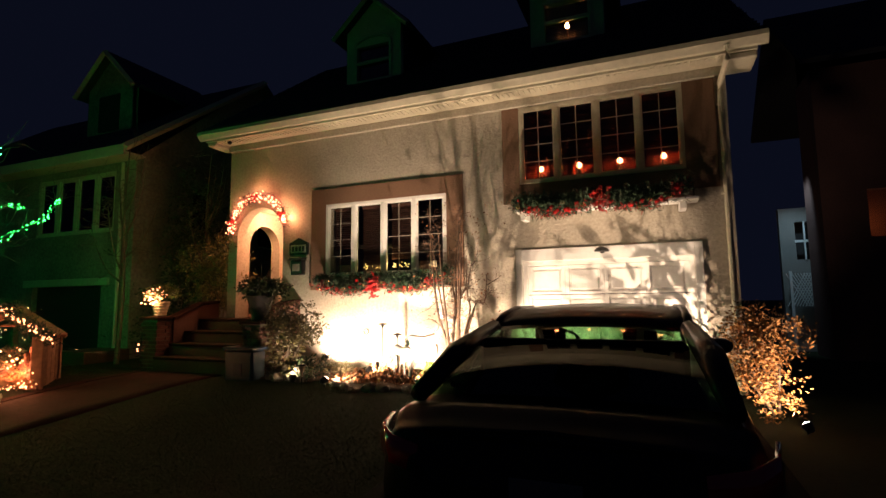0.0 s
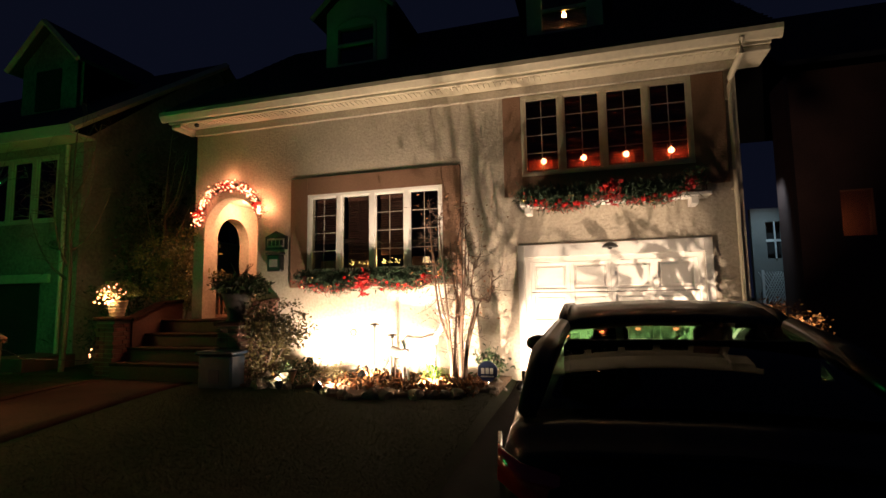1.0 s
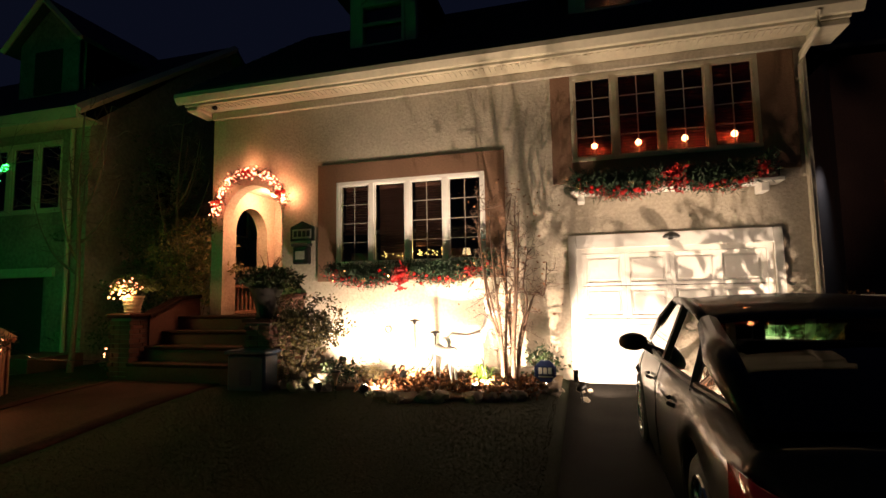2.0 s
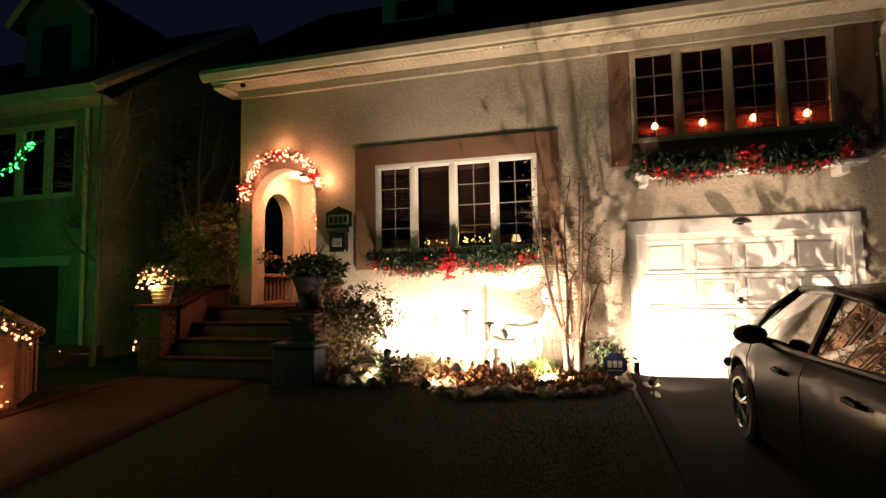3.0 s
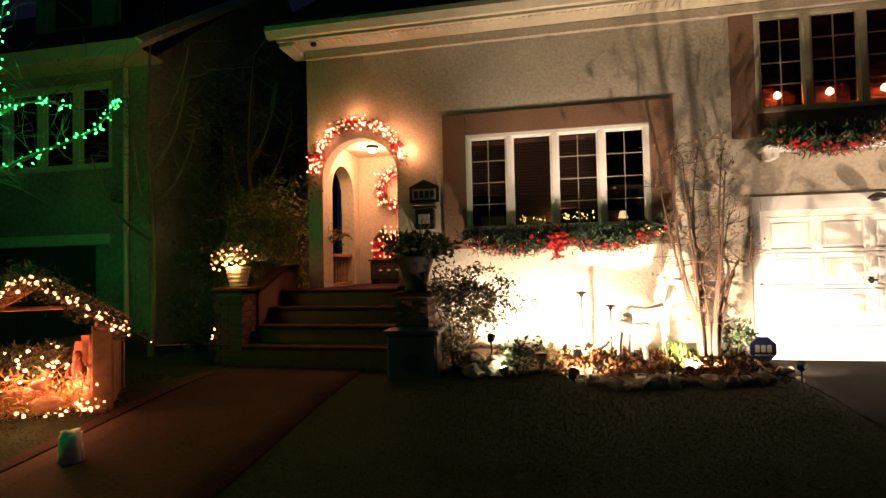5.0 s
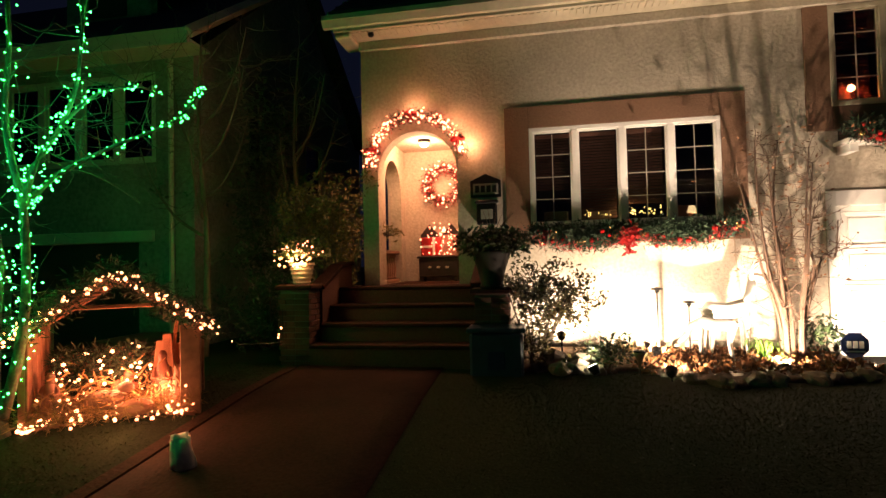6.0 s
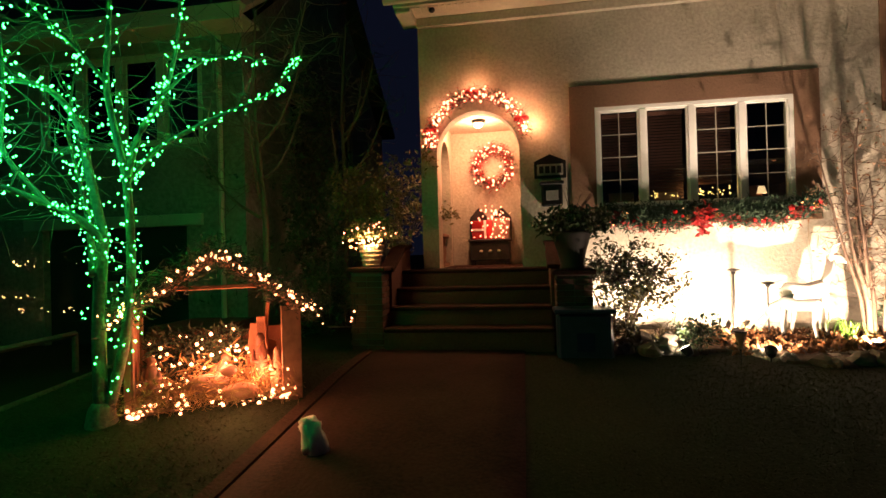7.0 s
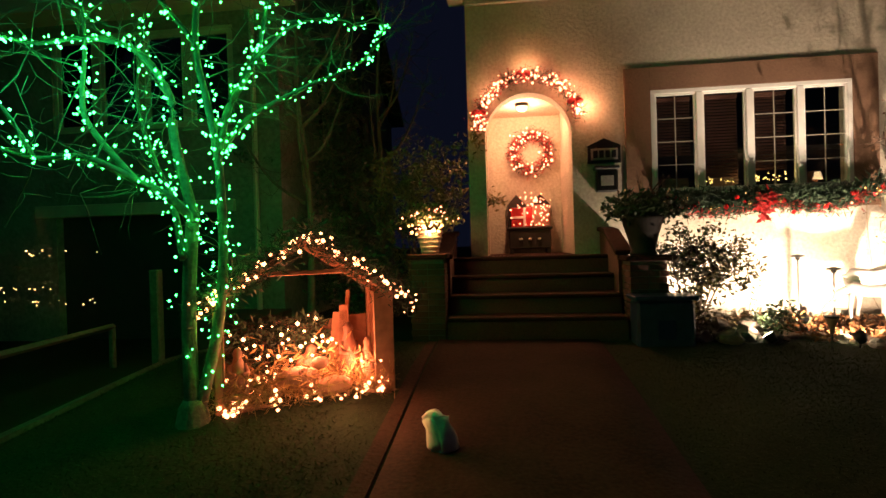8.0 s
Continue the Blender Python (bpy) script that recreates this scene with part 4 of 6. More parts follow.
# the lit tree on the lawn
rng = random.Random(11)
tree = thing("tree", (-9.96, 4.2, 0.24), "bare young tree on the lawn wound with green lights", "tree")
BOUGHS = {
    "trunk": [(-9.98, 4.2, 0.12), (-9.99, 4.2, 0.8), (-9.97, 4.2, 1.27), (-9.94, 4.2, 1.6)],
    "second_stem": [(-9.95, 4.22, 0.30), (-9.84, 4.25, 0.75), (-9.79, 4.27, 1.1), (-9.77, 4.28, 1.5), (-9.78, 4.26, 2.05), (-9.81, 4.2, 2.41), (-9.88, 4.2, 2.8), (-9.84, 4.2, 3.4), (-9.9, 4.2, 4.2)],
    "limb_a": [(-9.80, 4.28, 2.05), (-9.65, 4.45, 2.34), (-9.32, 4.7, 2.62), (-8.94, 4.95, 2.88), (-8.76, 5.1, 3.22)],
    "limb_b": [(-9.92, 4.2, 1.6), (-10.03, 4.1, 1.76), (-10.19, 4.0, 1.87), (-10.37, 3.8, 1.99), (-10.61, 3.7, 1.98), (-10.85, 3.55, 2.08), (-11.2, 3.4, 2.3)],
    "limb_c": [(-9.92, 4.2, 1.6), (-10.05, 4.2, 2.15), (-10.01, 4.1, 2.43), (-10.16, 4.0, 2.7), (-10.43, 3.9, 2.76), (-10.76, 3.8, 2.72), (-11.2, 3.6, 2.9)],
    "limb_d": [(-9.78, 4.26, 2.05), (-9.71, 4.3, 2.39), (-9.57, 4.4, 2.73), (-9.52, 4.5, 3.12), (-9.46, 4.5, 3.6), (-9.5, 4.6, 4.1)],
    "limb_e": [(-9.57, 4.4, 2.73), (-9.31, 4.5, 3.01), (-9.01, 4.6, 3.07), (-8.86, 4.6, 3.0)],
    "limb_f": [(-10.19, 4.0, 1.87), (-10.41, 3.9, 2.2), (-10.46, 3.9, 2.4), (-10.43, 3.9, 2.7), (-10.46, 3.9, 3.1), (-10.6, 3.9, 3.8)],
    "limb_g": [(-10.61, 3.7, 1.98), (-10.71, 3.62, 2.25), (-10.95, 3.5, 2.6), (-11.05, 3.4, 3.2)],
    "limb_h": [(-9.98, 4.15, 1.35), (-10.15, 4.3, 1.75), (-10.42, 4.5, 2.1), (-10.62, 4.6, 2.6), (-10.6, 4.7, 3.3)],
    "limb_i": [(-9.88, 4.2, 2.8), (-10.05, 4.1, 3.05), (-10.3, 4.0, 3.35), (-10.4, 3.9, 3.9)],
}
GIRTH = {"trunk": (0.062, 0.052), "second_stem": (0.052, 0.018), "limb_a": (0.032, 0.008), "limb_b": (0.042, 0.008), "limb_c": (0.045, 0.008), "limb_d": (0.036, 0.008),
       "limb_e": (0.02, 0.006), "limb_f": (0.026, 0.007), "limb_g": (0.02, 0.006), "limb_h": (0.035, 0.007), "limb_i": (0.022, 0.006)}
spots = []
tw = bmesh.new()
for k, pts in BOUGHS.items():
    bm = bmesh.new()
    ln = limb(bm, pts, GIRTH[k][0] * 0.82, GIRTH[k][1] * 0.82, sides=8)
    if k == "trunk":
        lathe(bm, (-9.98, 4.2, 0.10), [(0.17, 0.0), (0.12, 0.10), (0.09, 0.25), (0.06, 0.3)], 10)
    part("trunk" if k == "trunk" else "limb", bm, DARK_BARK, tree, smooth=True)
    if k != "trunk":
        twigs(tw, ln, rng, 15, 0.65, 0.005, 0.25, 2)
    r0, r1 = GIRTH[k]
    dens = {"trunk": 26, "second_stem": 40, "limb_a": 55}.get(k, 44)
    L = sum((b - a).length for a, b in zip(ln, ln[1:]))
    for i in range(int(L * dens)):
        u = rng.random() ** 0.9 * (len(ln) - 1.001)
        a = ln[int(u)].lerp(ln[int(u) + 1], u % 1)
        if a.z < 0.45:
            continue
        rr = r0 + (r1 - r0) * u / len(ln) + 0.018 + (abs(rng.gauss(0, 0.035)) if k not in ("limb_a",) else abs(rng.gauss(0, 0.012)))
        an = rng.uniform(0, math.tau)
        spots.append((a.x + rr * math.cos(an), a.y + rr * math.sin(an) * 0.8, a.z + rng.gauss(0, 0.02)))
tagged(part("twig_mass", tw, DARK_BARK, tree), kind="stuff")
vs, fs = joined_bulbs(spots, 0.0094, rng)
me = bpy.data.meshes.new("green_bulbs")
me.from_pydata(vs, [], fs)
me.materials.append(B_GREEN)
tagged(new("green_light_string", me), "strings of small glowing green bulbs wound round the tree", "string lights", kind="stuff")


def shrub(name, base, centre, radii, leaves, m, size, label, seed, stems=6, twist=0.5, bark=BARK, hollow=0.35):
    """Stems from the ground and a loose, ragged crown of leaves."""
    rng = random.Random(seed)
    s = thing(name, base, label, "shrub")
    bm = bmesh.new()
    c = Vector(centre)
    tips = []
    for _ in range(stems):
        d = Vector((rng.gauss(0, 1), rng.gauss(0, 1), rng.gauss(0.2, 0.6))).normalized()
        e = c + Vector((d.x * radii[0], d.y * radii[1], d.z * radii[2])) * rng.uniform(0.5, 0.95)
        mid = Vector(base).lerp(e, 0.45) + Vector((rng.gauss(0, 0.05), rng.gauss(0, 0.05), 0.05))
        ln = limb(bm, [Vector(base) + Vector((rng.gauss(0, 0.03), rng.gauss(0, 0.03), -0.1)), mid, e], 0.016, 0.005, 5)
        twigs(bm, ln, rng, 6, radii[2] * 0.6, 0.004, 0.2, 1, tips)
    tagged(part("stem_mass", bm, bark, s), kind="stuff")
    pts = []
    while len(pts) < leaves:
        if tips and rng.random() < 0.4:
            pts.append(rng.choice(tips) + Vector([rng.gauss(0, 0.06) for _ in range(3)]))
            continue
        d = Vector([rng.gauss(0, 1) for _ in range(3)]).normalized()
        rad = (hollow + (1 - hollow) * rng.random()) * (0.78 + 0.34 * noise.noise(d * 2.3 + Vector((seed, 0, 0))))
        p = c + Vector((d.x * radii[0], d.y * radii[1], d.z * radii[2])) * rad
        if noise.noise(p * 5.5) > twist - 0.45:
            pts.append(p)
    o = part("crown", leaf_mesh("crown", pts, m, size, rng), None, s)
    tagged(o, kind="stuff")
    return s


# ---- the stable with its figures ----
rng = random.Random(5)
STABLE_AT = Matrix.Translation((-9.36, 4.72, 0.0)) @ Matrix.Rotation(radians(32), 4, "Z")
def stp(x, y, z):
    return STABLE_AT @ Vector((x, y, z))


stable = thing("nativity_stable", stp(0, 0, 0.26), "small open wooden stable with light strings on the lawn", "stable")
STABLE_Z = 0.27
def plank(name, x0, x1, y0, y1, z0, z1, tilt=None, label=""):
    bm = bmesh.new()
    box(bm, x0, x1, y0, y1, z0, z1, bevel=0.006, m=STABLE_AT @ tilt if tilt else STABLE_AT)
    return part(name, bm, WOOD, stable, label)


for sx in (-0.63, 0.63):
    for sy in (-0.05, 0.42):
        plank("post", sx - 0.035, sx + 0.035, sy - 0.03, sy + 0.03, 0.12, STABLE_Z + 0.78)
    for k in range(4):
        plank("side_board", sx - 0.012, sx + 0.012, -0.02 + k * 0.11, 0.085 + k * 0.11, STABLE_Z, STABLE_Z + 0.74)
for k in range(6):
    plank("back_board", -0.60 + k * 0.2, -0.41 + k * 0.2, 0.43, 0.45, STABLE_Z, STABLE_Z + 0.50 + 0.02 * (k % 3))
plank("floor_board", -0.62, 0.62, -0.12, 0.42, 0.18, STABLE_Z)
plank("cross_beam", -0.45, 0.45, -0.03, 0.0, STABLE_Z + 0.93, STABLE_Z + 0.965)
for s in (-1, 1):
    T = Matrix.Translation((0, 0, STABLE_Z + 1.20)) @ Matrix.Rotation(s * radians(33), 4, "Y")
    plank("rafter", 0 if s > 0 else -0.86, 0.86 if s > 0 else 0, -0.06, -0.02, -0.03, 0.03, T)
    plank("rafter", 0 if s > 0 else -0.86, 0.86 if s > 0 else 0, 0.40, 0.44, -0.03, 0.03, T)
    plank("roof_board", 0 if s > 0 else -0.84, 0.84 if s > 0 else 0, -0.06, 0.46, 0.032, 0.05, T)
plank("front_board", 0.50, 0.665, -0.082, -0.058, 0.16, STABLE_Z + 0.77, None, "wide reddish board closing the stable's open side")
plank("front_board", -0.665, -0.61, -0.082, -0.058, 0.16, STABLE_Z + 0.72)
for bx, bt in ((0.16, 7), (0.27, 3), (0.38, -4)):
    plank("leaning_board", bx, bx + 0.075, 0.30, 0.318, STABLE_Z + 0.01, STABLE_Z + 0.62, Matrix.Rotation(radians(bt), 4, "Y"))
plank("brace", 0.30, 0.335, 0.40, 0.42, STABLE_Z + 0.05, STABLE_Z + 0.80, Matrix.Rotation(radians(6), 4, "Y"))
# evergreen roof trim with bulbs
def sprigs(parent, name, line, rad, count, m, size, rng, label=""):
    pts = []
    for _ in range(count):
        u = rng.random() * (len(line) - 1.001)
        p = Vector(line[int(u)]).lerp(Vector(line[int(u) + 1]), u % 1)
        pts.append(p + Vector([rng.gauss(0, rad) for _ in range(3)]))
    o = part(name, leaf_mesh(name, pts, m, size, rng, 1.5, 0.1, 0.22), None, parent, label)
    return tagged(o, kind="stuff")


line = [stp(-0.78, -0.08, STABLE_Z + 0.73), stp(-0.4, -0.08, STABLE_Z + 0.98), stp(0, -0.08, STABLE_Z + 1.26), stp(0.4, -0.08, STABLE_Z + 0.98), stp(0.80, -0.08, STABLE_Z + 0.72)]
sprigs(stable, "evergreen_trim", line, 0.06, 3000, NEEDLE, 0.055, rng, "evergreen branches along the stable roof")
roofline = [(-0.78 + 0.78 * k / 34, STABLE_Z + 0.74 + 0.52 * k / 34) for k in range(35)] + [(0.80 - 0.80 * k / 34, STABLE_Z + 0.72 + 0.54 * k / 34) for k in range(35)]
lights = thing("stable_light_string", stp(0, -0.1, 0.3), "warm white bulbs strung over stable roof and straw", "string lights")
bs = [stp(x + rng.gauss(0, 0.03), -0.10 + rng.gauss(0, 0.05), z - 0.02 + rng.gauss(0, 0.032)) for x, z in roofline + roofline[::2]]
cl_ = [rng.uniform(-0.66, 0.62) for _ in range(18)]
bs += [stp(rng.choice(cl_) + rng.gauss(0, 0.025), rng.uniform(-0.24, -0.02), STABLE_Z + abs(rng.gauss(0.02, 0.05))) for _ in range(64)]
bs += [stp(rng.uniform(-0.55, 0.25), rng.uniform(0.05, 0.35), STABLE_Z + rng.uniform(0.1, 0.6)) for _ in range(55)]
bs += [stp(rng.gauss(-0.25, 0.14), rng.uniform(0.0, 0.2), STABLE_Z + 0.13 + rng.gauss(0, 0.05)) for _ in range(16)]
bs += [stp(0.55 + rng.gauss(0, 0.03), -0.05 + rng.gauss(0, 0.03), STABLE_Z + 0.10 + 0.04 * k) for k in range(4)]
bulbs(lights, bs, B_WARM, 0.015, rng)
bm = bmesh.new()
tube(bm, [p + Vector((0, 0, 0.01)) for p in line], 0.004, 4)
part("wire", bm, BLACK, lights)
# straw
pts = [stp(rng.uniform(-0.7, 0.62), rng.uniform(-0.22, 0.4), STABLE_Z + abs(rng.gauss(0, 0.07)) + 0.01) for _ in range(3200)]
tagged(new("straw", leaf_mesh("straw", pts, HAY, 0.07, rng, 1.6, 0.1, 0.1)), "loose straw strewn over the stable floor", "straw", kind="stuff")
pts = [stp(rng.uniform(-0.55, 0.22), rng.uniform(0.28, 0.42), STABLE_Z + rng.uniform(0.05, 0.56)) for _ in range(2600)]
tagged(new("evergreen_backdrop", leaf_mesh("evergreen_backdrop", pts, NEEDLE, 0.06, rng, 1.5, 0.1, 0.25)), "evergreen sprigs inside the back of the stable", "greenery", kind="stuff")
pts = [stp(rng.uniform(-0.58, 0.5), rng.uniform(-0.1, 0.3), STABLE_Z + abs(rng.gauss(0.05, 0.14))) for _ in range(1100)]
tagged(new("stable_greenery", leaf_mesh("stable_greenery", pts, HAY, 0.085, rng, 1.4, 0.2, 0.2)), "tangled dry sprigs around the stable figures", "greenery", kind="stuff")
CLAY = mat("painted_plaster", (0.20, 0.085, 0.05), 0.6, grain=12, amount=0.3, bump=0.1, rand=0.3)
CLAY2 = mat("pale_plaster", (0.30, 0.18, 0.12), 0.6, grain=12, amount=0.3, bump=0.1)


def figure(x, y, h, w, m, label, lean=0.0):
    """A robed plaster figure, plain."""
    bm = bmesh.new()
    lathe(bm, (0, 0, 0), [(w, 0), (w * 0.95, h * 0.15), (w * 0.72, h * 0.45), (w * 0.62, h * 0.68), (w * 0.40, h * 0.78), (w * 0.34, h * 0.84), (w * 0.40, h * 0.92), (w * 0.2, h)], 12)
    tube(bm, [(w * 0.5, -w * 0.1, h * 0.70), (w * 0.72, -w * 0.5, h * 0.55), (w * 0.25, -w * 0.85, h * 0.55)], [w * 0.24, w * 0.22, w * 0.14], 6)
    tube(bm, [(-w * 0.5, -w * 0.1, h * 0.70), (-w * 0.72, -w * 0.5, h * 0.55), (-w * 0.25, -w * 0.85, h * 0.55)], [w * 0.24, w * 0.22, w * 0.14], 6)
    bmesh.ops.transform(bm, matrix=STABLE_AT @ Matrix.Translation((x, y, STABLE_Z)) @ Matrix.Rotation(lean, 4, "Y"), verts=bm.verts[:])
    return alone("figurine", bm, m, label, "figurine", "plaster figures in the stable", smooth=True)


figure(0.34, 0.12, 0.52, 0.10, CLAY, "tall robed plaster figurine standing on straw")
figure(0.47, 0.02, 0.40, 0.08, CLAY2, "robed plaster figurine standing near the stable side")
figure(-0.02, 0.22, 0.36, 0.12, CLAY, "kneeling robed plaster figurine on straw", 0.25)
figure(-0.50, 0.12, 0.40, 0.09, CLAY2, "robed plaster figurine beside the stable wall")
# a lying animal shape and a manger
bm = bmesh.new()
bmesh.ops.create_icosphere(bm, subdivisions=2, radius=1, matrix=STABLE_AT @ Matrix.Translation((-0.08, 0.02, STABLE_Z + 0.15)) @ Matrix.Diagonal((0.17, 0.08, 0.085, 1)))
bmesh.ops.create_icosphere(bm, subdivisions=2, radius=1, matrix=STABLE_AT @ Matrix.Translation((0.08, -0.02, STABLE_Z + 0.25)) @ Matrix.Diagonal((0.07, 0.045, 0.05, 1)))
alone("animal_figurine", bm, CLAY2, "pale plaster lamb lying on the straw", "figurine", smooth=True)
mang = thing("manger", stp(0.16, -0.10, STABLE_Z), "small wooden manger filled with straw", "manger")
bm = bmesh.new()
bmesh.ops.create_icosphere(bm, subdivisions=2, radius=1, matrix=STABLE_AT @ Matrix.Translation((0.16, -0.10, STABLE_Z + 0.085)) @ Matrix.Diagonal((0.15, 0.09, 0.075, 1)))
part("tub", bm, WOOD, mang, smooth=True)
bm = bmesh.new()
for s in (-1, 1):
    tube(bm, [stp(0.16 + s * 0.1, -0.16, STABLE_Z), stp(0.16 + s * 0.1, -0.04, STABLE_Z + 0.14)], 0.01, 5)
part("leg_frame", bm, WOOD, mang)
# bulbs of a cable that runs on to the steps
cab = thing("cable_lights", stp(0.8, 0, 0.4), "short cable with three warm bulbs beside the brick pier", "string lights")
bm = bmesh.new()
tube(bm, [stp(0.80, -0.08, STABLE_Z + 0.72), (-8.75, 5.6, 0.75), (-8.85, 6.5, 0.62), (-8.86, 6.72, 0.62), (-8.87, 6.74, 1.0)], 0.005, 4)
part("wire", bm, BLACK, cab)
bulbs(cab, [(-8.88, 6.66, 0.70), (-8.85, 6.66, 0.78), (-8.90, 6.68, 0.66), (-8.76, 5.5, 0.80)], B_WARM, 0.016, rng)
# pale stone block beside the path
bm = bmesh.new()
bmesh.ops.create_cube(bm, size=1)
bmesh.ops.bevel(bm, geom=bm.edges[:], offset=0.09, segments=2, affect="EDGES")
bmesh.ops.subdivide_edges(bm, edges=bm.edges[:], cuts=3, use_grid_fill=True)
for v in bm.verts:
    r = 1 + 0.42 * noise.noise(v.co * 1.6 + Vector((3.1, 0.4, 1.7))) + 0.12 * noise.noise(v.co * 6) - 0.16 * v.co.z + 0.03 * noise.noise(v.co * 15)
    v.co = Vector((v.co.x * 0.17, v.co.y * 0.14, v.co.z * 0.24)) * r
bmesh.ops.transform(bm, matrix=Matrix.Translation((-8.30, 4.16, ground_z(-8.30, 4.16) + 0.105)) @ Matrix.Rotation(-0.75, 4, "Z") @ Matrix.Rotation(-0.30, 4, "Y"), verts=bm.verts[:])
alone("stone", bm, PALE_ROCK, "pale rough stone block leaning at the edge of the path", "stone", smooth=True)

# ---- porch ----
rng = random.Random(8)
def arch_line(n=30, a0=182, a1=6, rx=0.70, rz=0.70, cz=3.02, y=8.13):
    return [Vector((-7.46 + rx * math.cos(radians(a0 + (a1 - a0) * k / n)), y, cz + rz * math.sin(radians(a0 + (a1 - a0) * k / n)))) for k in range(n + 1)]


al = [p + Vector((0, 0, 0)) for p in arch_line()]
al[-1] += Vector((0.02, 0, 0.05))
garland = thing("arch_garland", (-7.46, 8.13, 3.1), "lit evergreen garland with red bows over the porch arch", "garland")
sprigs(garland, "evergreen", al, 0.045, 1500, NEEDLE, 0.05, rng)
sprigs(garland, "berry_ribbon", al, 0.055, 480, RED_CLOTH, 0.05, rng, "red berries and ribbon")
bs = []
for _ in range(190):
    u = rng.random() * (len(al) - 1.001)
    p = al[int(u)].lerp(al[int(u) + 1], u % 1)
    bs.append(p + Vector((rng.gauss(0, 0.05), -0.05 + rng.gauss(0, 0.02), rng.gauss(0, 0.05))))
bulbs(garland, bs, B_RED, 0.015, rng)
for k in (3, 15, 27):
    p = al[k] + Vector((0, -0.06, 0))
    bm = bmesh.new()
    for s in (-1, 1):
        bmesh.ops.create_icosphere(bm, subdivisions=2, radius=1, matrix=Matrix.Translation(p + Vector((s * 0.055, 0, 0.02))) @ Matrix.Rotation(s * 0.5, 4, "Y") @ Matrix.Diagonal((0.06, 0.025, 0.04, 1)))
        tube(bm, [p, p + Vector((s * 0.04, -0.01, -0.10))], [0.02, 0.012], 4)
    ball(bm, p, 0.022)
    part("bow", bm, RED_CLOTH, garland, "red ribbon bow", smooth=True)

wreath = thing("wreath", (-7.33, 9.70, 2.92), "round lit wreath with red ribbon on the porch wall", "wreath")
wl = [Vector((-7.33 + 0.29 * math.cos(k * math.tau / 30), 9.70, 2.92 + 0.29 * math.sin(k * math.tau / 30))) for k in range(31)]
sprigs(wreath, "evergreen", wl, 0.05, 1300, NEEDLE, 0.05, rng)
sprigs(wreath, "ribbon", wl, 0.05, 950, RED_CLOTH, 0.06, rng, "red ribbon and berries")
bs = []
for _ in range(95):
    u = rng.random() * 29.9
    bs.append(wl[int(u)] + Vector((rng.gauss(0, 0.055), -0.06 + rng.gauss(0, 0.02), rng.gauss(0, 0.055))))
bulbs(wreath, bs, B_RED, 0.016, rng)

chest = thing("porch_chest", (-7.4, 9.58, 1.22), "dark wooden chest with pointed back against the porch wall", "chest")
part("body", boxes((-7.74, -7.06, 9.42, 9.72, 1.30, 1.62), bevel=0.012), URN, chest)
part("lid", boxes((-7.77, -7.03, 9.40, 9.74, 1.622, 1.66), bevel=0.01), URN, chest)
for sx in (-7.70, -7.10):
    for sy in (9.46, 9.68):
        part("foot", boxes((sx - 0.03, sx + 0.03, sy - 0.03, sy + 0.03, 1.22, 1.30)), URN, chest)
for s in (-7.60, -7.20):
    bm = bmesh.new()
    v = [(s - 0.16, 1.66), (s + 0.16, 1.66), (s + 0.16, 2.04), (s, 2.22), (s - 0.16, 2.04)]
    a, b = [bm.verts.new((x, 9.70, z)) for x, z in v], [bm.verts.new((x, 9.74, z)) for x, z in v]
    bm.faces.new(a)
    bm.faces.new(b[::-1])
    for k in range(5):
        bm.faces.new((a[k], a[(k + 1) % 5], b[(k + 1) % 5], b[k]))
    part("back_panel", bm, URN, chest)
for cx in (-7.55, -7.4, -7.25):
    bm = bmesh.new()
    ball(bm, (cx, 9.41, 1.46), 0.035, 1, 0.6)
    part("knob", bm, AGED, chest)
parcel = thing("lit_parcel", (-7.38, 9.55, 1.66), "red glowing parcel wrapped in lights on the chest", "present")
part("box", boxes((-7.70, -7.36, 9.46, 9.66, 1.662, 1.98), bevel=0.01), RED_CLOTH, parcel)
part("box", boxes((-7.35, -7.06, 9.46, 9.66, 1.662, 2.02), bevel=0.01), CLAY2, parcel)
bm = bmesh.new()
box(bm, -7.50, -7.46, 9.452, 9.459, 1.67, 1.98)
box(bm, -7.70, -7.50, 9.453, 9.459, 1.80, 1.84)
part("ribbon", bm, WHITE, parcel)
bs = [(rng.uniform(-7.71, -7.05), 9.44, rng.uniform(1.68, 2.02)) for _ in range(42)] + [(-7.30 + rng.gauss(0, 0.09), 9.45, 2.03 + abs(rng.gauss(0, 0.07))) for _ in range(22)]
bulbs(parcel, bs, B_RED, 0.014, rng)
cl = thing("porch_ceiling_lamp", (-7.5, 8.95, 3.55), "small round ceiling lamp inside the porch", "ceiling lamp")
bm = bmesh.new()
lathe(bm, (-7.5, 8.95, 3.44), [(0.03, 0.0), (0.07, 0.02), (0.09, 0.06)], 16)
part("bowl", bm, glow("porch_bowl", (1.0, 0.6, 0.3), 6), cl, smooth=True)
bm = bmesh.new()
lathe(bm, (-7.5, 8.95, 3.502), [(0.10, 0.0), (0.10, 0.045)], 16)
part("base", bm, BLACK, cl)
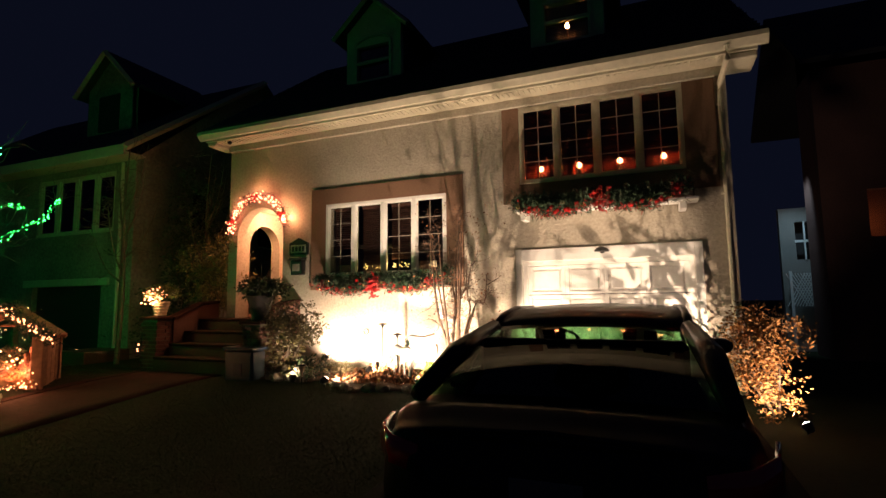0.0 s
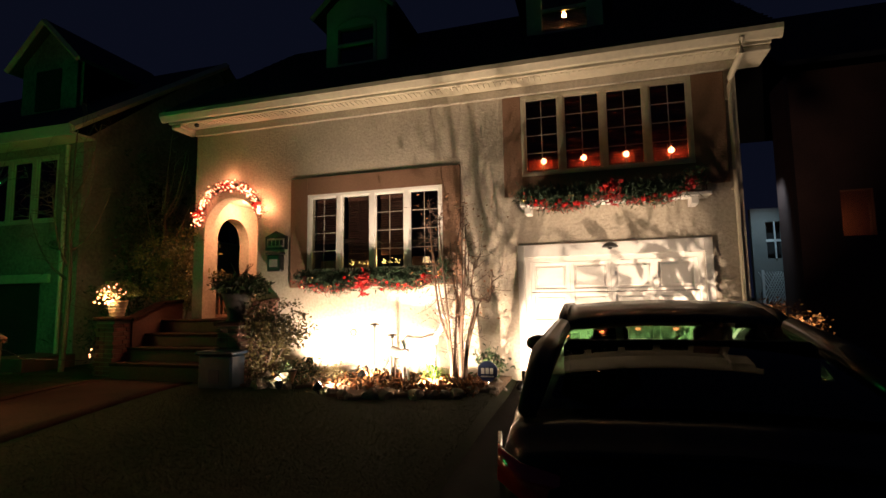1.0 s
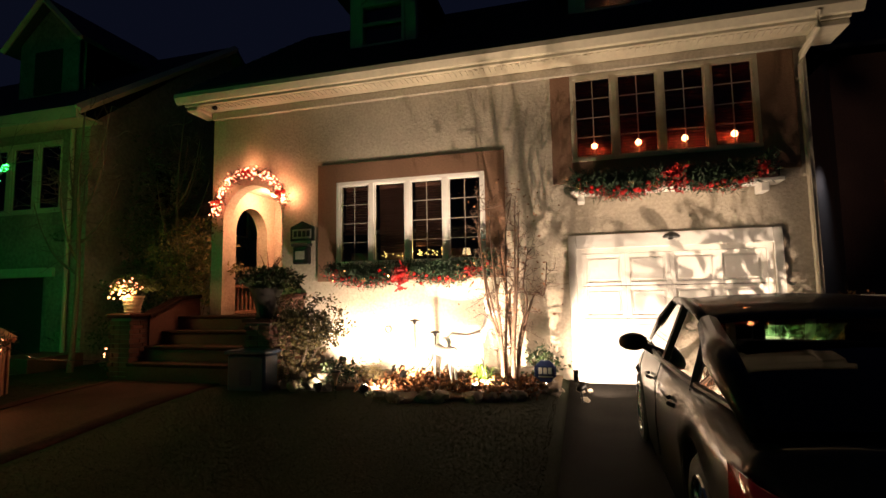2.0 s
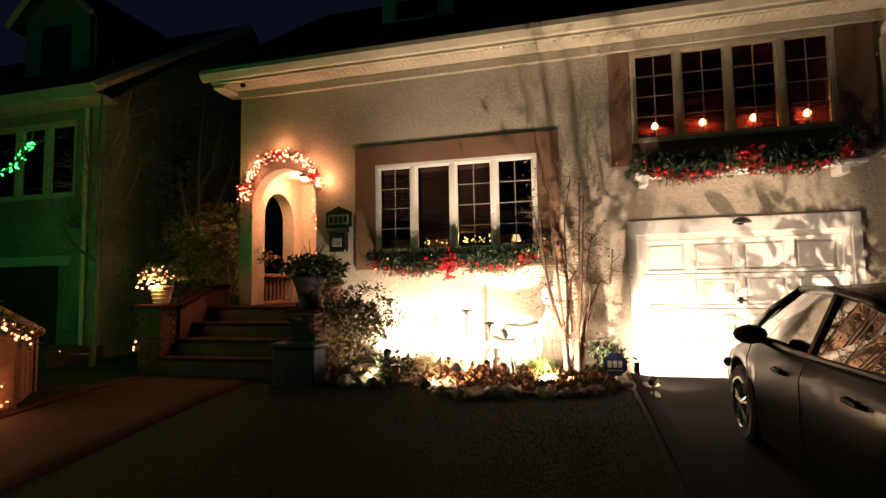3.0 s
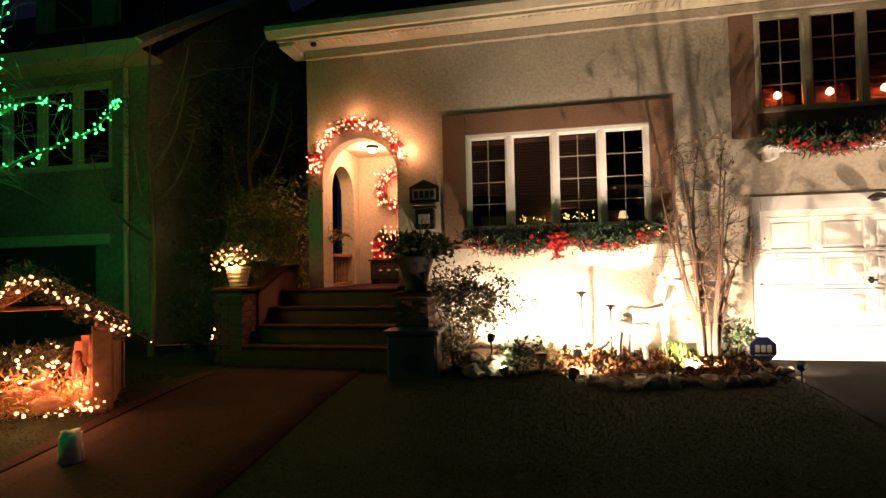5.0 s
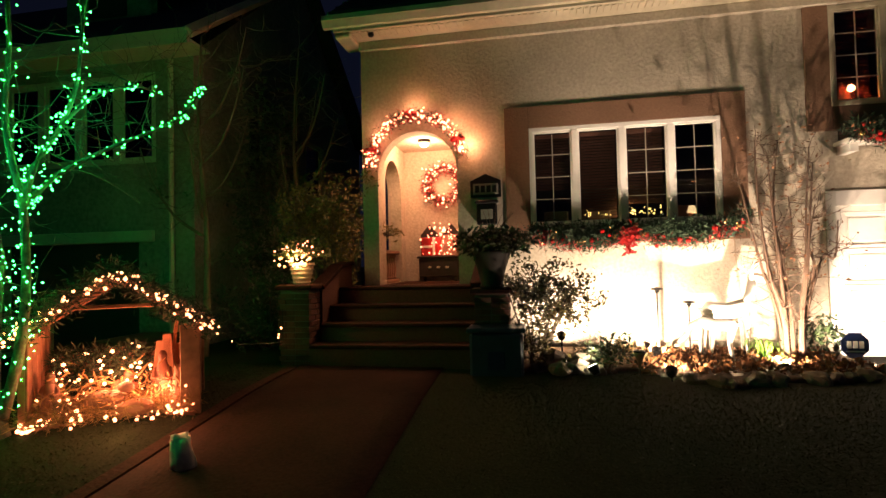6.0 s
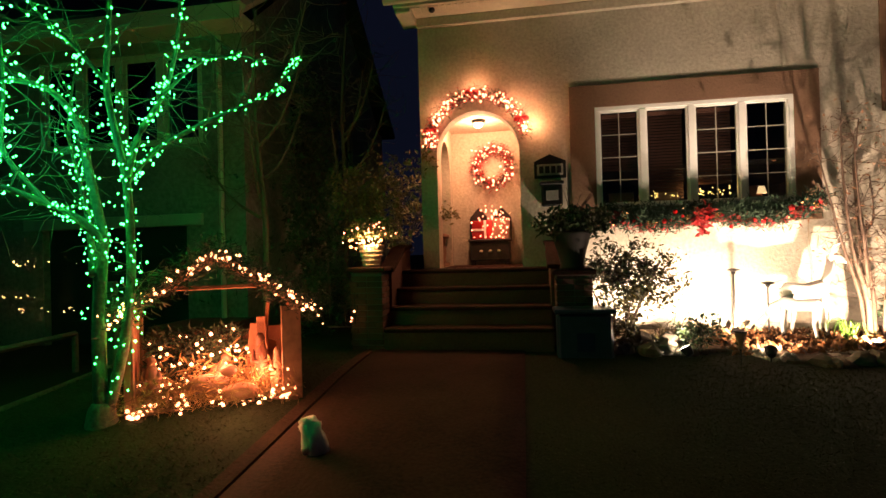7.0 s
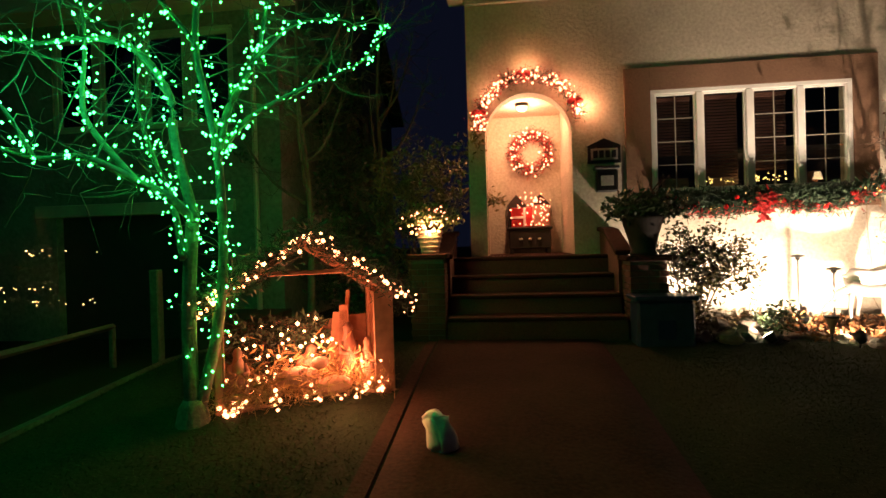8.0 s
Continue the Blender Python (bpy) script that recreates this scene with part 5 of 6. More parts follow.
# balustrade in the side arch
bal = thing("balustrade", (-8.18, 9.04, 1.22), "low reddish balustrade closing the side arch", "balustrade")
part("top_rail", boxes((-8.26, -8.10, 8.57, 9.51, 1.70, 1.76), bevel=0.01), BAND, bal)
part("bottom_rail", boxes((-8.26, -8.10, 8.57, 9.51, 1.222, 1.28), bevel=0.01), BAND, bal)
for k in range(7):
    bm = bmesh.new()
    lathe(bm, (-8.18, 8.66 + k * 0.127, 1.28), [(0.032, 0), (0.032, 0.03), (0.018, 0.06), (0.036, 0.16), (0.02, 0.30), (0.016, 0.35), (0.03, 0.39), (0.03, 0.42)], 8)
    part("baluster", bm, BAND, bal, smooth=True)
# plaque and mailbox
pl = thing("number_plaque", (-6.44, 8.17, 2.44), "dark gabled plaque with four worn figures on a pale field", "plaque")
bm = bmesh.new()
v = [(-6.66, 2.46), (-6.22, 2.46), (-6.22, 2.70), (-6.44, 2.80), (-6.66, 2.70)]
a, b = [bm.verts.new((x, 8.15, z)) for x, z in v], [bm.verts.new((x, 8.199, z)) for x, z in v]
bm.faces.new(a)
bm.faces.new(b[::-1])
for k in range(5):
    bm.faces.new((a[k], a[(k + 1) % 5], b[(k + 1) % 5], b[k]))
part("board", bm, BLACK, pl)
part("field", boxes((-6.62, -6.26, 8.142, 8.149, 2.50, 2.66), bevel=0.003), CONCRETE, pl)
for k in range(4):
    part("bar", boxes((-6.59 + k * 0.082, -6.53 + k * 0.082, 8.136, 8.141, 2.53, 2.63)), BLACK, pl)
mb = thing("mailbox", (-6.43, 8.15, 2.06), "black metal mailbox with a pale oval on its lid", "mailbox")
part("body", boxes((-6.57, -6.28, 8.07, 8.198, 2.06, 2.36), bevel=0.02), BLACK, mb)
part("lid", boxes((-6.59, -6.26, 8.04, 8.198, 2.362, 2.41), bevel=0.012), BLACK, mb)
part("badge", boxes((-6.51, -6.34, 8.06, 8.069, 2.14, 2.28), bevel=0.004), CONCRETE, mb)
cam_d = thing("eave_sensor", (-8.02, 7.86, 4.90), "small round dark sensor under the eave", "sensor")
bm = bmesh.new()
lathe(bm, (-8.02, 7.86, 4.83), [(0.02, 0), (0.045, 0.02), (0.045, 0.05), (0.03, 0.07)], 12)
part("dome", bm, BLACK, cam_d, smooth=True)

# basket on the left pier, urn on the right one
bk = thing("flower_basket", (-8.72, 6.98, 1.30), "white wicker basket of greenery lit by gold bulbs", "basket")
bm = bmesh.new()
lathe(bm, (-8.72, 6.98, 1.302), [(0.10, 0), (0.12, 0.10), (0.155, 0.24), (0.165, 0.27), (0.14, 0.27)], 18)
part("basket", bm, WICKER, bk, smooth=True)
for k in range(5):
    bm = bmesh.new()
    r = 0.11 + k * 0.013
    tube(bm, [(-8.72 + r * math.cos(a * math.tau / 18), 6.98 + r * math.sin(a * math.tau / 18), 1.325 + k * 0.055) for a in range(19)], 0.008, 5, False)
    part("weave", bm, WICKER, bk, smooth=True)
pts = []
for _ in range(1500):
    d = Vector([rng.gauss(0, 1) for _ in range(3)]).normalized()
    pts.append(Vector((-8.70, 6.98, 1.70)) + Vector((d.x * 0.34, d.y * 0.3, abs(d.z) * 0.24 - 0.05)) * rng.uniform(0.3, 1.1))
tagged(part("foliage", leaf_mesh("foliage", pts, BASKET_LEAF, 0.06, rng), None, bk), kind="stuff")
bulbs(bk, [(-8.70 + rng.gauss(0, 0.10), 6.80 + rng.gauss(0, 0.05), 1.61 + rng.gauss(0, 0.05)) for _ in range(38)], B_GOLD, 0.018, rng)
bulbs(bk, [(-8.70 + rng.gauss(0, 0.13), 6.82 + rng.gauss(0, 0.04), 1.70 + rng.gauss(0, 0.07)) for _ in range(34)], B_RED, 0.015, rng)
ur = thing("urn", (-6.28, 6.95, 1.22), "dark tapered urn planted with leafy greenery on the pier", "urn")
bm = bmesh.new()
lathe(bm, (-6.28, 6.95, 1.222), [(0.14, 0), (0.145, 0.03), (0.13, 0.05), (0.17, 0.22), (0.22, 0.38), (0.24, 0.41), (0.24, 0.44), (0.20, 0.44)], 20)
part("pot", bm, URN, ur, smooth=True)
pts = []
for _ in range(1300):
    d = Vector([rng.gauss(0, 1) for _ in range(3)]).normalized()
    pts.append(Vector((-6.24, 6.98, 1.76)) + Vector((d.x * 0.46, d.y * 0.34, d.z * 0.17)) * rng.uniform(0.3, 1.1))
tagged(part("foliage", leaf_mesh("foliage", pts, LEAF, 0.085, rng), None, ur), kind="stuff")
bm = bmesh.new()
for k in range(8):
    e = Vector((rng.uniform(-0.22, 0.3), rng.gauss(0, 0.1), rng.uniform(0.32, 0.52)))
    p = Vector((-6.26, 6.97, 1.72))
    tube(bm, [p, p + e * 0.5 + Vector((0, 0, 0.05)), p + e], [0.008, 0.006, 0.003], 4)
tagged(part("stalks", bm, TWIG, ur), kind="stuff")
pb = thing("planter_box", (-6.2, 6.55, 0.3), "dark blue glazed planter standing before the brick pier", "planter")
part("tub", boxes((-6.50, -5.92, 6.40, 6.72, 0.22, 0.76), bevel=0.03), PLANTER, pb)
part("rim", boxes((-6.53, -5.89, 6.37, 6.75, 0.762, 0.81), bevel=0.012), PLANTER, pb)
part("motif", boxes((-6.30, -6.12, 6.390, 6.399, 0.36, 0.56), bevel=0.003), BLUE, pb)


# ---- window box garlands ----
def swag(x0, x1, z, y, lows, seed, label, bulb_m, nb, bows, balls):
    """A trough dressed with an evergreen swag, bows, balls and a few bulbs."""
    rng = random.Random(seed)
    g = thing("window_garland", ((x0 + x1) / 2, y, z), label, "garland", "window box garlands")
    line = []
    n = 40
    for k in range(n + 1):
        u = k / n
        s = (u * lows) % 1
        line.append(Vector((x0 + (x1 - x0) * u, y - 0.09 + rng.gauss(0, 0.012), z - 0.13 * math.sin(s * math.pi) + 0.03 * (1 - u) ** 6 + 0.15 * u ** 8)))
    flat = [Vector((x0 + (x1 - x0) * k / 10, y - 0.02, z + 0.04)) for k in range(11)]
    sprigs(g, "evergreen", line, 0.05, 6000, NEEDLE, 0.07, rng)
    sprigs(g, "filling", flat, 0.045, 4600, NEEDLE, 0.07, rng)
    sprigs(g, "ribbon", [p + Vector((0, -0.06, -0.07)) for p in line], 0.035, 560, RED_CLOTH, 0.055, rng, "red ribbon and berries")
    for k in range(balls):
        p = rng.choice(line) + Vector((rng.gauss(0, 0.03), -0.07, rng.gauss(-0.02, 0.05)))
        bm = bmesh.new()
        bmesh.ops.create_icosphere(bm, subdivisions=2, radius=rng.uniform(0.022, 0.042), matrix=Matrix.Translation(p))
        part("ball", bm, rng.choice((RED_BALL, RED_BALL, GOLD_BALL)), g, smooth=True)
    for bx, bz, sc in bows:
        p = Vector((bx, y - 0.16, bz))
        petals = [p + Vector((rng.gauss(0, 0.055), rng.gauss(0, 0.02), rng.gauss(0, 0.05))) * sc for _ in range(int(110 * sc))]
        petals += [p + Vector((rng.gauss(0, 0.03), 0, -rng.uniform(0.05, 0.24))) * sc for _ in range(int(30 * sc))]
        part("bow", leaf_mesh("bow", petals, RED_CLOTH, 0.10 * sc, rng, 1.0, 0.3, 0.6), None, g, "ragged red ribbon bow")
    bulbs(g, [rng.choice(line) + Vector((rng.gauss(0, 0.05), -0.09, rng.gauss(0, 0.06))) for _ in range(nb)], bulb_m, 0.009, rng)
    return g


bx1 = thing("window_box", (-4.5, 8.06, 1.86), "dark green window box under the living room window", "window box")
part("trough", boxes((-5.76, -3.22, 7.96, 8.163, 1.78, 1.94), bevel=0.01), mat("dark_green_box", (0.02, 0.035, 0.025), 0.7), bx1)
swag(-5.80, -3.14, 1.89, 7.98, 2, 21, "evergreen window garland with red ribbon and large bow", B_GOLD, 10, [(-4.55, 1.84, 1.0), (-5.62, 1.88, 0.5), (-3.45, 1.88, 0.5)], 22)
bx2 = thing("window_box", (-0.65, 8.06, 2.96), "dark window box on the ledge below the upper window", "window box")
part("trough", boxes((-1.90, 0.62, 7.84, 8.163, 2.953, 3.10), bevel=0.01), mat("dark_brown_box", (0.05, 0.025, 0.018), 0.7), bx2)
swag(-1.92, 0.50, 3.02, 7.86, 2, 22, "evergreen garland with red bow and glass balls on ledge", B_RED, 0, [(-0.62, 3.05, 1.0), (0.40, 3.08, 0.6)], 34)

# electric candles
for k, cx in enumerate((-1.62, -1.0, -0.37, 0.27)):
    c = thing("window_candle", (cx, 8.345, 3.49), "electric candle with a glowing orange bulb in the window", "candle", "candles in the upper windows")
    bm = bmesh.new()
    lathe(bm, (cx, 8.345, 3.491), [(0.035, 0), (0.035, 0.015), (0.012, 0.025), (0.012, 0.16)], 10)
    part("stem", bm, CLAY2, c)
    bm = bmesh.new()
    lathe(bm, (cx, 8.345, 3.652), [(0.012, 0), (0.044, 0.03), (0.042, 0.065), (0.008, 0.10)], 10)
    part("bulb", bm, B_CANDLE, c, smooth=True)
c = thing("window_candle", (-1.25, 9.44, 6.38), "electric candle glowing in the dormer window", "candle")
bm = bmesh.new()
lathe(bm, (-1.25, 9.44, 6.36), [(0.04, 0), (0.04, 0.02), (0.012, 0.03), (0.012, 0.32)], 10)
part("stem", bm, CLAY2, c)
bm = bmesh.new()
lathe(bm, (-1.25, 9.44, 6.68), [(0.012, 0), (0.038, 0.03), (0.032, 0.08), (0.008, 0.12)], 10)
part("bulb", bm, B_CANDLE, c, smooth=True)
# display on the living room sill
rng = random.Random(31)
sl = thing("sill_lights", (-4.6, 8.36, 2.06), "yellow-green bulbs tangled along the window sill", "string lights")
pts = [(rng.uniform(-5.05, -4.7), 8.34, 2.14 + abs(rng.gauss(0, 0.04))) for _ in range(22)] + [(rng.uniform(-4.45, -4.02), 8.34, 2.15 + abs(rng.gauss(0, 0.05))) for _ in range(28)]
bulbs(sl, pts, glow("yellow_bulb", (1.0, 0.62, 0.16), 4), 0.011, rng)
for x, w, h, m in ((-5.45, 0.34, 0.12, CLAY2), (-3.75, 0.26, 0.14, CLAY), (-4.85, 0.30, 0.10, CLAY2)):
    alone("sill_box", boxes((x - w / 2, x + w / 2, 8.335, 8.395, 2.062, 2.062 + h + 0.05), bevel=0.01), m, "small box standing on the window sill", "box", "boxes on the window sill")
alone("window_board", boxes((-5.75, -3.34, 8.325, 8.43, 2.02, 2.06), bevel=0.006), WHITE, "white inner window board", "sill", kind="structure")

tl = thing("table_lamp", (-3.63, 8.37, 2.06), "small table lamp with a lit cream shade on the window board", "table lamp")
bm = bmesh.new()
lathe(bm, (-3.63, 8.37, 2.061), [(0.045, 0), (0.045, 0.01), (0.012, 0.02), (0.012, 0.09)], 12)
part("foot", bm, CLAY2, tl)
bm = bmesh.new()
lathe(bm, (-3.63, 8.37, 2.14), [(0.075, 0), (0.05, 0.10), (0.047, 0.10), (0.072, 0)], 18)
part("shade", bm, glow("lamp_shade", (1.0, 0.66, 0.32), 1.3), tl, "glowing cream shade", smooth=True)
# cable that hangs from the window box to the ground
bm = bmesh.new()
tube(bm, [(-3.20, 8.08, 1.95), (-3.17, 8.13, 1.5), (-3.12, 8.14, 1.05), (-3.14, 8.12, 0.6), (-3.10, 8.0, 0.36)], 0.006, 5)
alone("cable", bm, TAN_ROCK, "thin pale cable hanging from the window garland", "cable", smooth=True)

# ---- flower bed ----
rng = random.Random(41)
shrub("shrub", (-5.80, 6.92, 0.30), (-5.56, 7.02, 1.14), (0.70, 0.42, 0.62), 3600, GOLD_LIT_LEAF, 0.062, "leafy evergreen shrub with thin stems before lit wall", 4, 6, 0.42)
# bare multi-stem shrub
cm = thing("bare_shrub", (-2.85, 7.42, 0.28), "tall bare shrub with many tan upright stems", "shrub")
for k in range(10):
    bm = bmesh.new()
    a = k * math.tau / 5 + rng.uniform(-0.3, 0.3)
    sp = rng.uniform(0.08, 0.46)
    h = rng.uniform(1.7, 2.95)
    b = Vector((-2.85 + 0.10 * math.cos(a), 7.42 + 0.08 * math.sin(a), 0.2))
    ln = limb(bm, [b, b + Vector((0.10 * sp * math.cos(a), 0.08 * sp * math.sin(a), 0.6)), b + Vector((0.55 * sp * math.cos(a) + rng.gauss(0, 0.05), 0.3 * sp * math.sin(a), 1.25 + rng.gauss(0, 0.1))), b + Vector((0.8 * sp * math.cos(a) + rng.gauss(0, 0.06), 0.4 * sp * math.sin(a), 0.75 * h)), b + Vector((sp * math.cos(a) * 1.1, sp * math.sin(a) * 0.6, h))], rng.uniform(0.02, 0.034), 0.006, 6)
    twigs(bm, ln, rng, 17, 0.34, 0.006, 0.35, 2)
    part("stem", bm, TWIG, cm, smooth=True)
pts = [Vector((-2.85 + rng.gauss(0, 0.3), 7.42 + rng.gauss(0, 0.18), rng.uniform(1.2, 3.05))) for _ in range(300)]
tagged(part("leaves", leaf_mesh("leaves", pts, DRY_LEAF, 0.05, rng), None, cm), kind="stuff")
shrub("low_shrub", (-2.45, 7.65, 0.3), (-2.45, 7.65, 0.62), (0.24, 0.2, 0.28), 260, LEAF, 0.09, "small dark evergreen shrub near the garage", 17, 4)
# strap-leaved plant
pl2 = thing("strap_plant", (-3.2, 7.32, 0.32), "clump of fresh green strap leaves in the mulch", "plant")
for k in range(26):
    bm = bmesh.new()
    a = rng.uniform(0, math.tau)
    L, h = rng.uniform(0.16, 0.32), rng.uniform(0.12, 0.28)
    c = Vector((-3.2 + rng.gauss(0, 0.04), 7.32 + rng.gauss(0, 0.04), 0.31))
    d = Vector((math.cos(a), math.sin(a), 0))
    s = Vector((-d.y, d.x, 0)) * 0.012
    r = [c, c + d * L * 0.4 + Vector((0, 0, h)), c + d * L * 0.8 + Vector((0, 0, h * 0.9)), c + d * L + Vector((0, 0, h * 0.5))]
    vv = [(bm.verts.new(p - s * (1 - i * 0.3)), bm.verts.new(p + s * (1 - i * 0.3))) for i, p in enumerate(r)]
    for p, q in zip(vv, vv[1:]):
        bm.faces.new((p[0], p[1], q[1], q[0]))
    part("leaf", bm, BRIGHT_LEAF, pl2, smooth=True)


def rock(p, s, m, label, seed, flat=0.7):
    rng = random.Random(seed)
    bm = bmesh.new()
    bmesh.ops.create_icosphere(bm, subdivisions=2, radius=1)
    o = Vector((seed * 1.3, seed * 0.7, 0))
    for v in bm.verts:
        v.co = Vector((v.co.x * s, v.co.y * s * 0.8, v.co.z * s * flat)) * (1 + 0.5 * noise.noise(v.co * 1.4 + o))
    bmesh.ops.transform(bm, matrix=Matrix.Translation(p) @ Matrix.Rotation(rng.uniform(0, 6), 4, "Z"), verts=bm.verts[:])
    return alone("rock", bm, m, label, "rock", "rocks edging the flower bed")


for k in range(22):
    x = -5.75 + k * 0.165 + rng.gauss(0, 0.04)
    y = 6.45 + 0.25 * math.sin(x * 2.1) + 0.12 * math.sin(x * 5.3 + 1) + rng.gauss(0, 0.04)
    s = rng.uniform(0.06, 0.12)
    if math.hypot(x + 4.72, y - 6.7) < 0.3:
        continue
    rock((x, y, ground_z(x, y) + 0.3 * s), s, ROCK, "rough grey-brown rock edging the flower bed", 100 + k)
for k in range(16):
    x, y = rng.uniform(-5.6, -4.45), rng.uniform(6.5, 7.1)
    s = rng.uniform(0.10, 0.19)
    if math.hypot(x + 4.72, y - 6.75) < 0.42 or math.hypot(x + 3.12, y - 6.95) < 0.35:
        continue
    rock((x, y, 0.28 + s * 0.45), s, ROCK, "large dark rock piled in the flower bed", 200 + k, 0.75)
for k in range(9):
    x, y = -4.55 + k * 0.16, 6.74 + rng.gauss(0, 0.12)
    rock((x, y, 0.30), rng.uniform(0.13, 0.2), PALE_ROCK if k % 2 else TAN_ROCK, "flat tan flagstone in the flower bed", 300 + k, 0.22)
# leaf litter and tufts
pts = [Vector((rng.uniform(-4.7, -2.4), rng.uniform(6.5, 7.9), 0.33 + abs(rng.gauss(0, 0.02)))) for _ in range(1700)]
tagged(new("leaf_litter", leaf_mesh("leaf_litter", pts, DRY_LEAF, 0.075, rng, 1.0, 0.4, 0.7)), "fallen rust-brown leaves covering the mulch", "leaves", kind="stuff")
pts = [Vector((rng.uniform(-5.3, -4.6), rng.uniform(6.9, 7.4), 0.36 + abs(rng.gauss(0, 0.12)))) for _ in range(450)]
tagged(new("dry_tufts", leaf_mesh("dry_tufts", pts, TAN_LEAF, 0.09, rng, 1.6, 0.1, 0.12)), "dry upright tufts behind the rocks", "plants", kind="stuff")
shrub("low_shrub", (-5.0, 6.75, 0.3), (-5.0, 6.72, 0.52), (0.36, 0.2, 0.22), 320, LEAF, 0.07, "low dark spreading shrub over the rocks", 27, 4)

# lawn deer: a plain white shape
def deer(x, y, turn, sc, down, label):
    bm = bmesh.new()
    tube(bm, [(-0.30, 0, 0.56), (-0.22, 0, 0.60), (0.0, 0, 0.58), (0.2, 0, 0.62), (0.27, 0, 0.62)], [0.06, 0.11, 0.10, 0.115, 0.05], 9)
    if down:
        tube(bm, [(0.2, 0, 0.62), (0.36, 0, 0.55), (0.45, 0, 0.38)], [0.08, 0.055, 0.045], 8)
        tube(bm, [(0.42, 0, 0.42), (0.50, 0, 0.32), (0.58, 0, 0.24)], [0.05, 0.055, 0.025], 8)
        hx, hz = 0.45, 0.42
    else:
        tube(bm, [(0.2, 0, 0.62), (0.30, 0, 0.80), (0.34, 0, 0.98)], [0.085, 0.06, 0.05], 8)
        tube(bm, [(0.30, 0, 1.0), (0.40, 0, 1.0), (0.54, 0, 0.95)], [0.05, 0.06, 0.025], 8)
        hx, hz = 0.32, 1.04
    for s in (-1, 1):
        tube(bm, [(0.20, s * 0.06, 0.56), (0.22, s * 0.06, 0.30), (0.21, s * 0.06, 0.0)], [0.045, 0.024, 0.018], 6)
        tube(bm, [(-0.24, s * 0.06, 0.56), (-0.20, s * 0.06, 0.30), (-0.25, s * 0.06, 0.0)], [0.06, 0.026, 0.018], 6)
        tube(bm, [(hx, s * 0.03, hz), (hx - 0.05, s * 0.14, hz + 0.12), (hx + 0.0, s * 0.18, hz + 0.26)], [0.012, 0.010, 0.005], 5)
        tube(bm, [(hx - 0.04, s * 0.12, hz + 0.10), (hx + 0.07, s * 0.16, hz + 0.18)], [0.009, 0.005], 5)
        tube(bm, [(hx - 0.02, s * 0.04, hz - 0.01), (hx - 0.06, s * 0.11, hz + 0.02)], [0.02, 0.008], 5)
    tube(bm, [(-0.30, 0, 0.60), (-0.37, 0, 0.62)], [0.03, 0.012], 5)
    bmesh.ops.transform(bm, matrix=Matrix.Translation((x, y, 0.31)) @ Matrix.Rotation(turn, 4, "Z") @ Matrix.Scale(sc, 4), verts=bm.verts[:])
    return alone("deer_figure", bm, WHITE, label, "lawn figure", "white deer on the flower bed", smooth=True)


deer(-3.48, 7.62, 0.15, 0.95, False, "white standing lawn deer with raised head and antlers")
deer(-3.72, 7.30, 2.6, 0.72, True, "smaller white lawn deer with lowered head")


# path lights, flood fixtures, sign
def path_light(x, y, h, label):
    p = thing("path_light", (x, y, 0.3), label, "garden light", "slim path lights")
    bm = bmesh.new()
    tube(bm, [(x, y, 0.2), (x, y, h - 0.05)], 0.009, 6)
    part("stake", bm, BLACK, p)
    bm = bmesh.new()
    lathe(bm, (x, y, h - 0.05), [(0.02, 0), (0.03, 0.035), (0.075, 0.045), (0.07, 0.055), (0.02, 0.07)], 14)
    part("cap", bm, BLACK, p)
    return p


path_light(-4.27, 7.66, 1.14, "slim black path light on a tall stake")
path_light(-3.93, 7.55, 0.98, "slim black path light on a stake among deer")
fu = thing("solar_light", (-4.78, 6.18, 0.26), "small funnel-shaped glass garden light on a stake", "garden light")
bm = bmesh.new()
tube(bm, [(-4.78, 6.18, 0.15), (-4.78, 6.18, 0.46)], 0.010, 6)
part("stake", bm, ALLOY, fu)
bm = bmesh.new()
lathe(bm, (-4.78, 6.18, 0.44), [(0.012, 0), (0.022, 0.06), (0.05, 0.14), (0.055, 0.15), (0.05, 0.16)], 14)
part("funnel", bm, CLAY2, fu, smooth=True)
bm = bmesh.new()
lathe(bm, (-4.78, 6.18, 0.602), [(0.06, 0), (0.062, 0.015), (0.03, 0.025)], 14)
part("cap", bm, BLACK, fu)


def flood(x, y, z, target, label):
    f = thing("floodlight", (x, y, ground_z(x, y)), label, "floodlight", "garden floodlights")
    m = look((x, y, z), target)
    bm = bmesh.new()
    lathe(bm, (0, 0, 0), [(0.03, 0.11), (0.045, 0.09), (0.055, 0.04), (0.06, 0.025), (0.06, 0.02)], 14)
    bmesh.ops.transform(bm, matrix=m, verts=bm.verts[:])
    part("housing", bm, BLACK, f)
    bm = bmesh.new()
    lathe(bm, (0, 0, 0), [(0.052, 0.014), (0.052, 0.019)], 14)
    bmesh.ops.transform(bm, matrix=m, verts=bm.verts[:])
    part("lens", bm, B_FLOOD, f)
    bm = bmesh.new()
    tube(bm, [(x, y, ground_z(x, y) - 0.05), m @ Vector((0, 0, 0.06))], 0.010, 6)
    part("stake", bm, BLACK, f)
    return f


